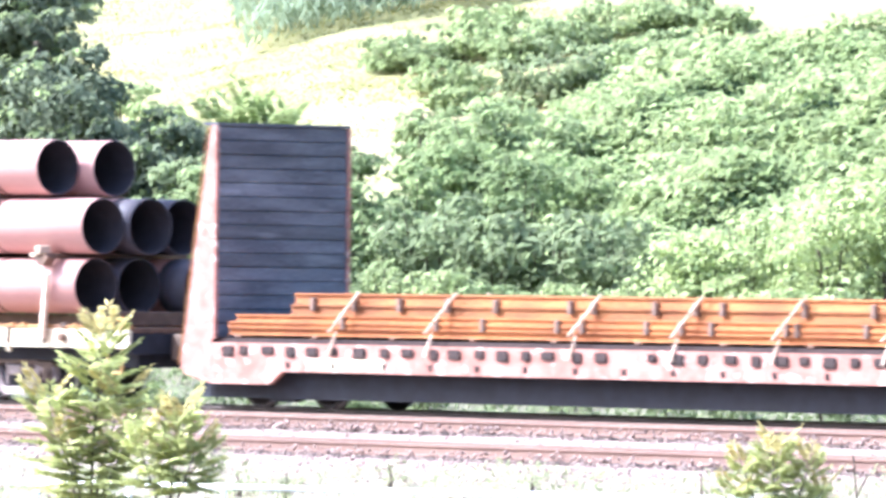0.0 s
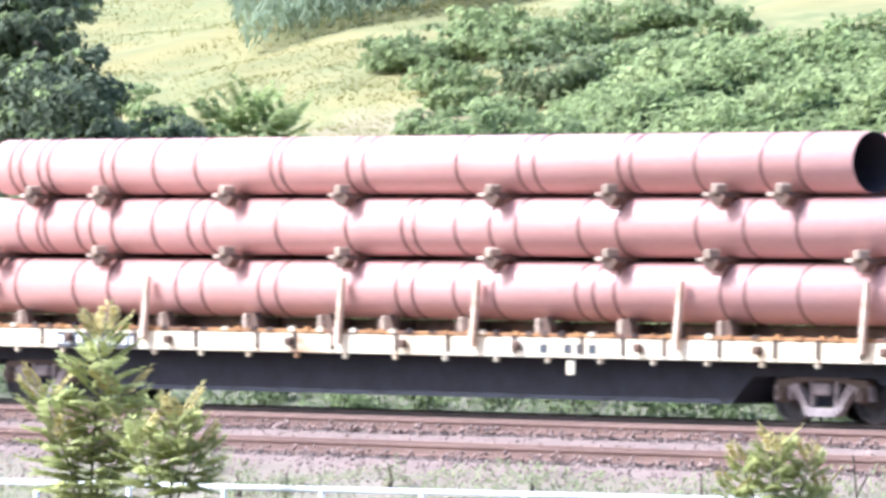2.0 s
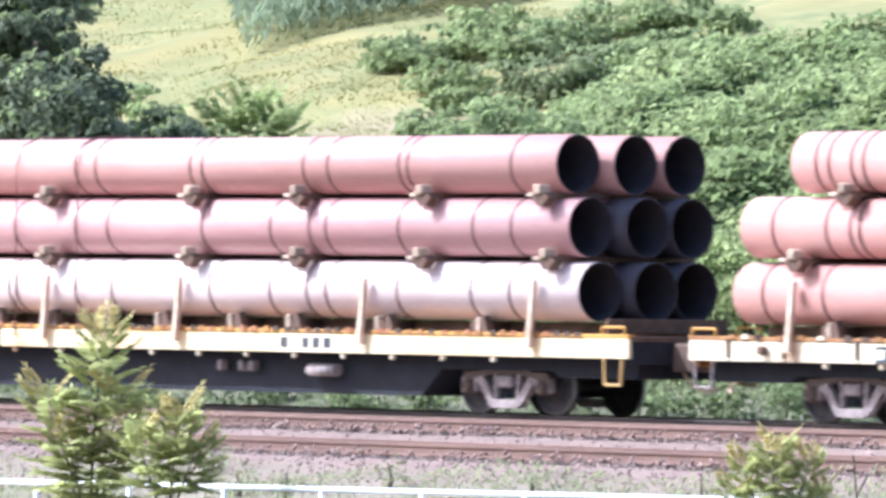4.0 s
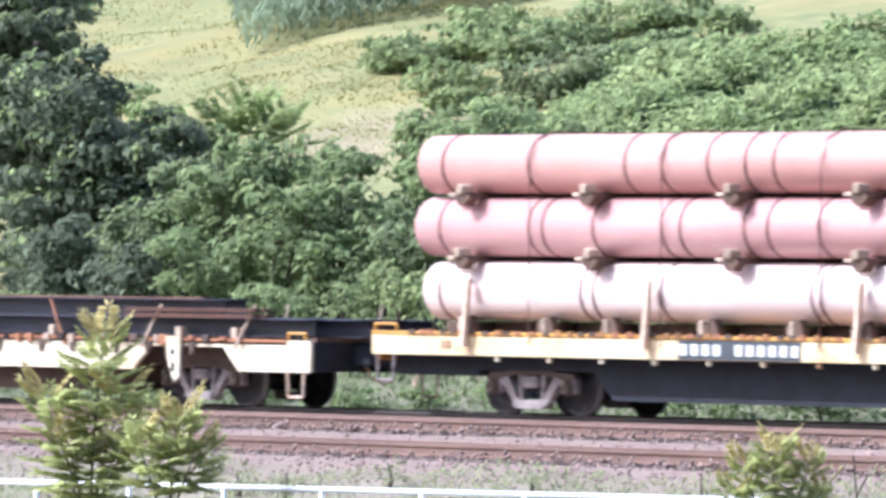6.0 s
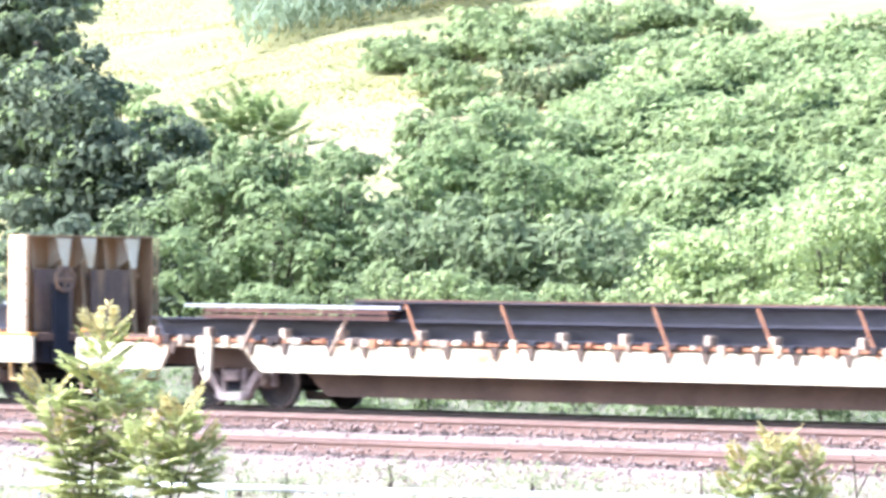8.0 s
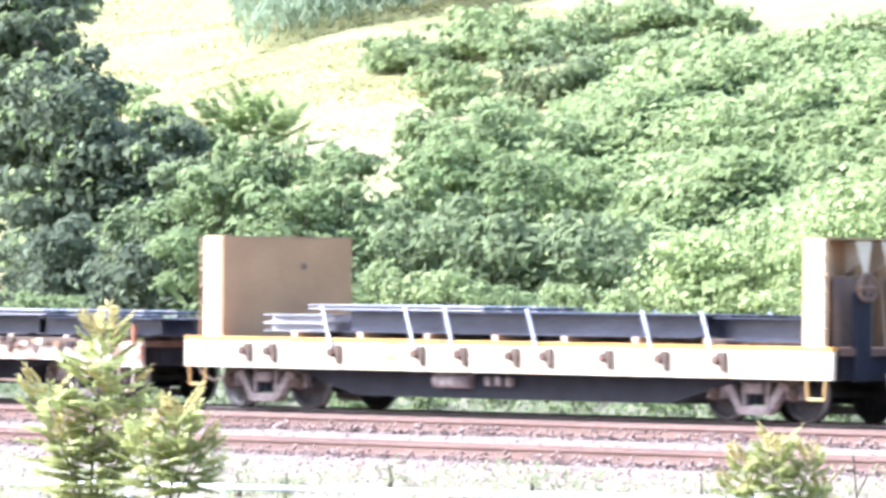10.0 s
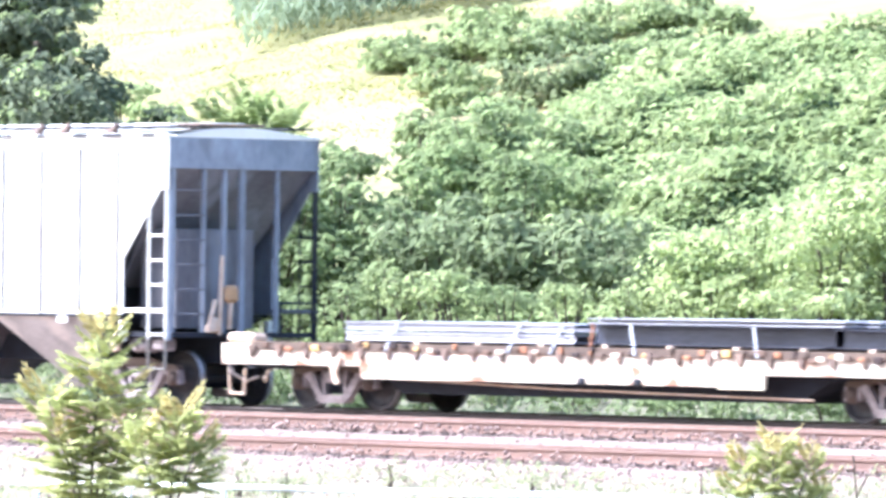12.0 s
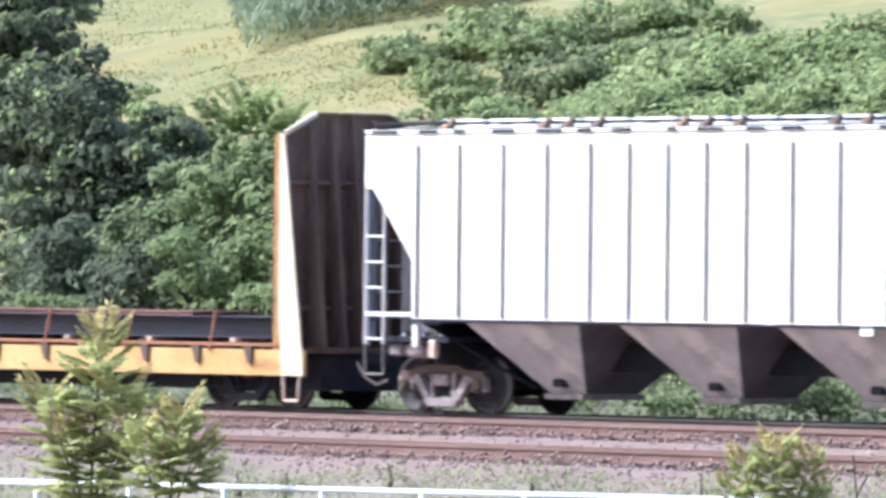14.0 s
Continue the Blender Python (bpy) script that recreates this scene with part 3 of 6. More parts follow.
def build_meadow():
    rng = np.random.default_rng(3)
    n = 60000
    y = 14 + 34 * rng.random(n)
    x = bank_edge(y) - rng.random(n) * 30 + 1.0
    m = np.array([noise.noise((a * 0.25, b * 0.25, 7)) for a, b in zip(x, y)])
    x, y = x[m > -0.2], y[m > -0.2]
    pts = [(a, b, ground_height(a, b) - 0.02) for a, b in zip(x, y)]
    tagged(new("meadow_grass", blades("meadow_grass", pts, 0.06, 1.2, GRASS, 4, 0.03)), "pale yellow-green dry meadow grass on the hillside", "grass", kind="stuff")
    n = 8000
    y = np.concatenate([rng.uniform(3.2, 8.5, 4100), -15.5 + 5.0 * rng.random(n - 4100) ** 1.5])
    x = np.concatenate([rng.uniform(-30, 24, 4100), rng.uniform(-4, 28, n - 4100)])
    pts = [(a, b, ground_height(a, b) - 0.02) for a, b in zip(x, y)]
    tagged(new("verge_weeds", blades("verge_weeds", pts, 0.18, 0.6, WEED, 6, 0.014)), "straggly pale green weeds along the railway verge", "weeds", kind="stuff")
    # soft leafy weeds on the verge before the tracks
    n = 9500
    y = rng.uniform(-15.5, -10.3, n)
    x = rng.uniform(-3, 29, n)
    k = np.array([noise.noise((a * 0.35, b * 0.5, 13)) for a, b in zip(x, y)])
    x, y, k = x[k > -0.06], y[k > -0.06], np.maximum(k[k > -0.06], 0.0)
    z = np.array([ground_height(a, b) for a, b in zip(x, y)]) + rng.random(len(x)) * (0.05 + 0.5 * k)
    d = rng.normal(size=(len(x), 3)) * 0.5 + [-0.3, -0.5, 0.7]
    tagged(new("verge_herbs", leaf_cloud("verge_herbs", np.stack([x, y, z], 1), d, rng.uniform(0.06, 0.14, len(x)), LEAF_HERB, 10)), "soft pale green herbs on the dusty verge", "weeds", kind="stuff")
    # leafy weeds behind the train
    n = 10000
    y = rng.uniform(3.6, 9.0, n)
    x = rng.uniform(-32, 22, n)
    k = np.array([noise.noise((a * 0.6, b * 0.6, 3)) for a, b in zip(x, y)])
    z = np.array([ground_height(a, b) for a, b in zip(x, y)]) + rng.random(n) * np.maximum(0.03, 0.36 + 0.95 * k)
    d = rng.normal(size=(n, 3)) * 0.7 + [0, -0.4, 0.7]
    tagged(new("low_weeds", leaf_cloud("low_weeds", np.stack([x, y, z], 1), d, rng.uniform(0.08, 0.22, n), LEAF_DEEP, 9)), "low leafy green weeds behind the track", "weeds", kind="stuff")


def build_corn():
    """Rows of corn at the top of the meadow."""
    rng = np.random.default_rng(12)
    v, f = [], []
    for row in range(14):
        for k in range(52):
            u = -0.04 + 0.029 * k + rng.uniform(-0.01, 0.01)
            x = -53.3 + 2.9 * u - 0.745 * 0.78 * row + rng.uniform(-0.05, 0.05)
            y = 39.7 + 5.9 * u + 0.667 * 0.78 * row + rng.uniform(-0.05, 0.05)
            if u < 0.12 and rng.random() < 0.5:
                continue
            g = ground_height(x, y)
            h = rng.uniform(0.8, 1.15)
            for j in range(6):
                a = rng.random() * math.tau
                z0 = g + h * (0.15 + 0.14 * j)
                d = np.array([math.cos(a), math.sin(a), 0])
                s = np.array([-d[1], d[0], 0]) * 0.045
                b = np.array([x, y, z0])
                m = b + d * 0.28 + [0, 0, 0.32]
                e = b + d * 0.62 + [0, 0, 0.12]
                i = len(v)
                v += [b - s * 0.5, b + s * 0.5, m + s, m - s, e]
                f += [(i, i + 1, i + 2), (i, i + 2, i + 3), (i + 3, i + 2, i + 4)]
    me = raw_mesh("corn_field", np.array(v), np.array(f), LEAF_CORN)
    tagged(new("corn_field", me), "rows of blue-green corn at the top of the meadow", "corn", kind="stuff")


def frond_arrays(base, way, up, length, pairs, leaf, droop, v, f, rng):
    """A pinnate frond: leaflets in pairs on an arching rib."""
    side = way.cross(up).normalized()
    for k in range(pairs + 1):
        s = 0.18 + 0.82 * k / pairs
        p = base + way * (length * s) + Vector((0, 0, -droop * length * s * s))
        size = leaf * (1.05 - 0.55 * abs(s - 0.5))
        for sg in (-1, 1):
            d = (side * sg * 0.85 + way * (0.5 if k < pairs else 2.0) + Vector((0, 0, -0.25))).normalized()
            wv = (Matrix.Rotation(rng.uniform(-0.8, 0.8), 3, d) @ d.cross(up).normalized()) * size * 0.15
            i = len(v)
            v += [p, p + d * size * 0.45 + wv, p + d * size + Vector((0, 0, -0.12 * size)), p + d * size * 0.45 - wv]
            f += [(i, i + 1, i + 2), (i, i + 2, i + 3)]
    i = len(v)
    tip = base + way * length + Vector((0, 0, -droop * length))
    v += [base + Vector((0, 0, 0.008)), base - Vector((0, 0, 0.008)), tip]
    f += [(i, i + 1, i + 2)]


def build_sumac(label, x, y, stems, seed, frond=0.62, leaf=0.2, mats=(LEAF_SUMAC, LEAF_SUMAC_TIP), group="", young=0.9):
    """A shrub with pinnate leaves: stems (dx, dy, height above its foot, spread) each with whorls of fronds."""
    rng = random.Random(seed)
    g = ground_height(x, y)
    t = thing("sumac_shrub", label, "shrub", group, at=pose(x, y, g - 0.05))
    for dx, dy, h, fronds in stems:
        bm = bmesh.new()
        mid = Vector((dx * 0.35, dy * 0.35, h * 0.5))
        top = Vector((dx, dy, h))
        low = Vector((dx * 0.22, dy * 0.22, h * 0.28))
        add_rod(bm, (dx * 0.1, dy * 0.1, -0.1), mid, 0.028, 6, 0.018)
        add_rod(bm, mid, top, 0.018, 6, 0.007)
        part("stem", bm, BARK, t)
        v, f, vt, ft = [], [], [], []
        for k in range(fronds):
            s = (k + 0.5) / fronds
            b = low.lerp(mid, s / 0.25) if s < 0.25 else mid.lerp(top, ((s - 0.25) / 0.75) ** 0.85)
            a = k * 2.4 + rng.uniform(-0.4, 0.4)
            rise = 0.15 + 1.5 * s ** 2.2 + rng.uniform(-0.2, 0.3)
            way = Vector((math.cos(a), math.sin(a), rise)).normalized()
            ln = frond * rng.uniform(0.75, 1.15) * (1.1 - 0.25 * s)
            tipp = s > young
            frond_arrays(b, way, Vector((-way.x * way.z, -way.y * way.z, 1)).normalized(), ln, 15, leaf, 0.2, vt if tipp else v, ft if tipp else f, rng)
        part("fronds", raw_mesh("fronds", np.array(v), np.array(f), mats[0]), None, t)
        if vt:
            part("young_fronds", raw_mesh("young_fronds", np.array(vt), np.array(ft), mats[1]), None, t, "yellowing young fronds")
    return t


def build_fence():
    """A white pipe rail on posts along the foot of the bank."""
    t = thing("fence", "white painted tubular steel fence on posts", "fence", kind="structure")
    y = -14.0
    xs = [4.99 + 2.13 * k for k in range(-6, 12)]
    slope = 0.0105

    def top(x):
        return -0.835 + slope * (x - 9.3)
    part("top_rail", rods([[(xs[0], y, top(xs[0])), (xs[-1], y, top(xs[-1]))]], 0.042, 10), FENCE, t)
    part("lower_rail", rods([[(xs[0], y, top(xs[0]) - 0.42), (xs[-1], y, top(xs[-1]) - 0.42)]], 0.03, 8), FENCE, t)
    for x in xs:
        part("post", rods([[(x, y, ground_height(x, y) - 0.1), (x, y, top(x) - 0.02)]], 0.04, 8), FENCE, t)


def build_stones():
    rng = np.random.default_rng(21)
    n, m = 18000, 14000
    band = rng.integers(0, 5, n)
    lo, hi = np.array([-3.0, -7.2, -10.2, 1.0, -13.0])[band], np.array([-0.9, -4.9, -8.9, 2.2, -10.0])[band]
    y = lo + (hi - lo) * rng.random(n)
    x = rng.uniform(-18, 26, n)
    z = np.array([ground_height(a, b) for a, b in zip(x, y)]) + 0.004
    # heaped in the cribs against the rails of the two empty tracks
    crib = rng.integers(0, 4, m)
    side = np.array([-3.245, -4.755, -7.415, -8.925])[crib]
    bed = np.array([-0.02, -0.02, -0.295, -0.295])[crib]
    off = 0.08 + 0.6 * rng.random(m) ** 1.4
    hx = rng.uniform(-18, 26, m)
    gap = np.abs((hx + 19) / 0.55 - np.round((hx + 19) / 0.55))
    keep = (gap > 0.2) | (off > 0.3)
    hz = bed - 0.07 - 0.24 * off + rng.normal(size=m) * 0.018
    x, y, z = np.concatenate([x, hx[keep]]), np.concatenate([y, (side - off)[keep]]), np.concatenate([z, hz[keep]])
    n = len(x)
    s = (0.014 + 0.04 * rng.random(n) ** 2)[:, None]
    c = np.stack([x, y, z], 1)
    octa = np.array([(1, 0, 0), (0, 1, 0), (-1, 0, 0), (0, -1, 0), (0, 0, 0.8), (0, 0, -0.8)])
    v = (c[:, None] + (octa[None] * rng.uniform(0.6, 1.3, (n, 6, 1)) + rng.normal(size=(n, 6, 3)) * 0.12) * s[:, None]).reshape(-1, 3)
    tri = np.array([(0, 1, 4), (1, 2, 4), (2, 3, 4), (3, 0, 4), (1, 0, 5), (2, 1, 5), (3, 2, 5), (0, 3, 5)])
    f = (np.arange(n)[:, None, None] * 6 + tri[None]).reshape(-1, 3)
    tagged(new("ballast_stones", raw_mesh("ballast_stones", v, f, STONE)), "loose pinkish-grey ballast stones between the tracks", "gravel", kind="stuff")


build_ground()
build_tracks()
build_fence()
build_tree()
build_bank()
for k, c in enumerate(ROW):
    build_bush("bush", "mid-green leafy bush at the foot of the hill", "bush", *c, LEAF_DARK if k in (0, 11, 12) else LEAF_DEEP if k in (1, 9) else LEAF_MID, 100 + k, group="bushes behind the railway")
# the deeper green on some of these also stands for shadow between bushes
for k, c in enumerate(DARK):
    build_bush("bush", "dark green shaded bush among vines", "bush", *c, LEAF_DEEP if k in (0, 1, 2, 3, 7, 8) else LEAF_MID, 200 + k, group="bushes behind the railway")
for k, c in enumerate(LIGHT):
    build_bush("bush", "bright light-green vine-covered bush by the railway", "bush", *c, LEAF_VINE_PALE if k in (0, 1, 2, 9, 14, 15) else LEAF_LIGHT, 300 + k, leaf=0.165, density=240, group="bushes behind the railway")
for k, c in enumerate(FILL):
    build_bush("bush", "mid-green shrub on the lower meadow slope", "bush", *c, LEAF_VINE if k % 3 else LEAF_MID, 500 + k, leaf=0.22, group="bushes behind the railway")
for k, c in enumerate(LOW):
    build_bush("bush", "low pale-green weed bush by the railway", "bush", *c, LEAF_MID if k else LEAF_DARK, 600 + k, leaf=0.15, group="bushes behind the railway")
for k, c in enumerate(HERBS):
    build_bush("weed_clump", "leafy green weed clump beside the main track", "weeds", *c, LEAF_VINE if k % 2 else LEAF_MID, 700 + k, leaf=0.13, group="weed clumps behind the track")
for k, c in enumerate(VERGE_PLANTS):
    build_bush("weed_clump", "pale green weed plant on the dusty verge", "weeds", *c, LEAF_HERB, 800 + k, leaf=0.08, density=130, group="weed clumps on the verge")
for k, c in enumerate(UPPER):
    build_bush("bush", "green bush high on the meadow slope", "bush", *c, LEAF_DEEP if k == 3 else LEAF_VINE if k % 2 else LEAF_MID, 400 + k, leaf=0.24, group="bushes on the slope")
build_meadow()
build_corn()
build_sumac("green sumac shrub with spread fronds on the meadow slope", -30.0, 20, [(0, 0, 2.3, 24), (0.45, 0.5, 2.1, 18), (-0.45, -0.5, 2.1, 18)], 8, 1.25, 0.34, (LEAF_LIGHT, LEAF_LIGHT))
build_sumac("yellow-green sumac shrub with pinnate leaves before the fence", 8.6, -16, [(0.14, 0.16, 3.1, 40), (-0.42, -0.46, 2.2, 26), (0.36, 0.33, 2.25, 26), (-0.15, -0.25, 1.6, 20), (0.3, 0.35, 1.4, 18)], 18, 0.80, 0.215, group="shrubs by the fence")
build_sumac("shorter green sumac shrub with loose fronds before the fence", 10.35, -16, [(0.12, 0.14, 1.95, 34), (-0.3, -0.3, 1.6, 22), (0.3, 0.3, 1.5, 22)], 28, 0.74, 0.205, group="shrubs by the fence")
build_sumac("small yellowing sumac shrub before the fence", 22.6, -16, [(0.0, 0, 1.85, 26), (0.28, 0.34, 1.62, 24), (-0.32, -0.36, 1.62, 24), (0.12, -0.2, 1.75, 20), (0.42, 0.42, 1.25, 18), (-0.42, -0.45, 1.25, 18)], 19, 0.50, 0.15, (LEAF_SUMAC, LEAF_SUMAC_TIP), "shrubs by the fence", 0.9)
build_stones()
stalk = thing("dead_stalk", "thin dark dead weed stalk by the fence", "weed", at=pose(21.0, -13, ground_height(21.0, -13)))
part("stem", rods([[(0, 0, -0.05), (0.03, 0.02, 0.55), (-0.02, 0.0, 1.1)], [(0.03, 0.02, 0.55), (0.16, 0.1, 0.85)]], 0.014, 5), BARK, stalk)


# ---- the train: every x below is the place at 7 s ----
SPEED, SLOWING = 9.85, -0.001945
MOVERS, WHEELSETS = [], []
WHEEL_R = 0.457


def travel(t):
    return SPEED * ((t - 7) + SLOWING * (t - 7) ** 2 / 2)


def mover(name, label, category, x, y=0.0, z=0.0, group=""):
    t = thing(name, label, category, group, at=pose(x, y, z))
    MOVERS.append((t, x, y, z))
    return t


def wheelset_mesh():
    bm = bmesh.new()
    for s in (-1, 1):
        prof = [(0.67, 0.08), (0.665, 0.16), (0.70, 0.18), (0.72, 0.39), (0.685, 0.40), (0.685, 0.485), (0.715, 0.487), (0.73, 0.462), (0.815, 0.452), (0.819, 0.43), (0.82, 0.39),
                (0.76, 0.38), (0.745, 0.20), (0.81, 0.17), (0.82, 0.08)]
        seg = 32
        rings = [[bm.verts.new((r * math.cos(k * math.tau / seg), s * y, r * math.sin(k * math.tau / seg))) for k in range(seg)] for y, r in prof]
        for i, (a, b) in enumerate(zip(rings, rings[1:])):
            for k in range(seg):
                fc = bm.faces.new((a[k], b[k], b[(k + 1) % seg], a[(k + 1) % seg]))
                fc.material_index = 1 if i == 7 else 0
                fc.smooth = i not in (7, 8)
        bm.faces.new(rings[0])
        bm.faces.new(rings[-1])
    add_rod(bm, (0, -1.0, 0), (0, 1.0, 0), 0.075, 12)
    for k in range(3):
        a = k * math.tau / 3
        for s in (-1, 1):
            add_box(bm, -0.02, 0.02, s * 1.0 - 0.01, s * 1.0 + 0.01, 0.03, 0.06, m=Matrix.Rotation(a, 4, "Y"))
    bmesh.ops.recalc_face_normals(bm, faces=bm.faces[:])
    return mesh_of("wheelset", bm, [WHEEL, TREAD])


def side_frame_mesh():
    """A cast bogie side frame: arched top member, two slanting legs, spring seat and open windows."""
    bm = bmesh.new()
    top = [(-1.04, 0.60), (-0.98, 0.68), (-0.62, 0.70), (-0.36, 0.79), (0.36, 0.79), (0.62, 0.70), (0.98, 0.68), (1.04, 0.60), (1.0, 0.55), (0.68, 0.57), (0.36, 0.66), (-0.36, 0.66), (-0.68, 0.57), (-1.0, 0.55)]
    add_prism(bm, top, -0.07, 0.07)
    # top member takes the second, darker colour for the car's shadow on it
    for f in bm.faces:
        f.material_index = 1
    for s in (-1, 1):
        add_prism(bm, [(s * 0.72, 0.59), (s * 0.56, 0.63), (s * 0.25, 0.22), (s * 0.38, 0.17)], -0.075, 0.06)
        add_prism(bm, [(s * 0.24, 0.67), (s * 0.31, 0.67), (s * 0.29, 0.28), (s * 0.22, 0.25)], -0.05, 0.05)
        add_prism(bm, [(s * 0.76, 0.57), (s * 0.70, 0.57), (s * 0.72, 0.36), (s * 0.77, 0.36)], -0.07, 0.06)
        add_prism(bm, [(s * 1.04, 0.60), (s * 0.99, 0.57), (s * 1.01, 0.36), (s * 1.06, 0.36)], -0.07, 0.06)
    add_prism(bm, [(-0.40, 0.17), (-0.28, 0.11), (0.28, 0.11), (0.40, 0.17), (0.36, 0.25), (-0.36, 0.25)], -0.10, 0.09)
    return bm


def bearing_mesh():
    """A roller bearing end: ring, cap and three cap screws, facing -y."""
    bm = lathe_y([(-0.15, 0.05), (-0.15, 0.085), (-0.135, 0.095), (-0.11, 0.10), (-0.10, 0.135), (0.05, 0.135)], 18)
    for k in range(3):
        a = k * math.tau / 3 + 0.4
        add_box(bm, -0.018, 0.018, -0.165, -0.14, 0.045, 0.075, m=Matrix.Rotation(a, 4, "Y"))
    return mesh_of("bearing_cap", bm, UNDER_BROWN)


def spring_mesh():
    bm = bmesh.new()
    for x in (-0.14, 0.0, 0.14):
        for k in range(5):
            add_rod(bm, (x, 0, 0.27 + 0.05 * k), (x, 0, 0.30 + 0.05 * k), 0.058, 8)
    return mesh_of("spring_nest", bm, UNDER)


WHEELSET, SPRINGS = wheelset_mesh(), spring_mesh()
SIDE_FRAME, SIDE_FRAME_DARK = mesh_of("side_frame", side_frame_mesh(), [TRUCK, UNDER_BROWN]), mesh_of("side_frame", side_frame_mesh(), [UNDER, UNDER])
BEARING = bearing_mesh()
BOLSTER_END = mesh_of("bolster_end", box(-0.19, 0.19, -0.09, 0.06, 0.44, 0.63, bevel=0.035), TRUCK)
BOLSTER = mesh_of("bolster", box(-0.16, 0.16, -1.04, 1.04, 0.48, 0.66, bevel=0.03), UNDER_BROWN)
BRAKE_BEAM = mesh_of("brake_beam", box(-0.05, 0.05, -0.75, 0.75, 0.28, 0.38, bevel=0.01), UNDER)


def add_truck(car, x, frame_mesh=SIDE_FRAME):
    t = new("truck")
    t.parent = car
    t.matrix_basis = pose(x, 0, 0)
    tagged(t, "dusty cast-steel two-axle truck")
    for s in (-1, 1):
        part("side_frame", frame_mesh, None, t, at=pose(0, s * 0.99, 0))
        part("spring_nest", SPRINGS, None, t, at=pose(0, s * 0.99, 0))
        if frame_mesh is SIDE_FRAME:
            part("bolster_end", BOLSTER_END, None, t, at=pose(0, s * 1.02, 0, rz=0 if s < 0 else 180))
            for e in (-1, 1):
                part("bearing_cap", BEARING, None, t, at=pose(e * 0.889, s * 0.99, WHEEL_R, rz=0 if s < 0 else 180))
    part("bolster", BOLSTER, None, t)
    for s in (-1, 1):
        w = part("wheelset", WHEELSET, None, t, at=pose(s * 0.889, 0, WHEEL_R))
        WHEELSETS.append((w, s * 0.889))
        part("brake_beam", BRAKE_BEAM, None, t, at=pose(s * 0.38, 0, 0))


def add_coupler(car, x, s):
    bm = box(min(x, x + s * 0.45), max(x, x + s * 0.45), -0.10, 0.10, 0.76, 0.94, bevel=0.02)
    add_box(bm, min(x + s * 0.42, x + s * 0.62), max(x + s * 0.42, x + s * 0.62), -0.17, 0.15, 0.70, 1.0, 0.05)
    part("coupler", bm, UNDER, car)
    part("air_hose", rods([[(x, -0.3, 0.78), (x + s * 0.2, -0.32, 0.55), (x + s * 0.38, -0.2, 0.42), (x + s * 0.55, -0.1, 0.5)]], 0.025, 6), STRAP, car, "pale air hose")


def add_stirrup(car, x, z, mat, w=0.42, drop=0.42, y=-1.5):
    for s in (-1, 1):
        part("step", rods([[(x - w / 2, s * -y * -1, z), (x - w / 2 + 0.03, s * y, z - drop), (x + w / 2 - 0.03, s * y, z - drop), (x + w / 2, s * y, z)]], 0.024, 6), mat, car)


def add_lettering(car, x0, x1, z0, z1, y, glyphs, plate=PLATE, ink=LETTER):
    """A stencilled panel; its characters are plain bars."""
    p = part("stencil_panel", box(x0, x1, y - 0.006, y + 0.004, z0, z1), plate, car, "panel with illegible white stencil bars")
    w = (x1 - x0) / glyphs
    h = z1 - z0
    for k in range(glyphs):
        if k == glyphs // 2 - 1:
            continue
        part("stencil_bar", box(x0 + w * (k + 0.15), x0 + w * (k + 0.8), y - 0.011, y - 0.007, z0 + h * 0.22, z1 - h * 0.2), ink, p)


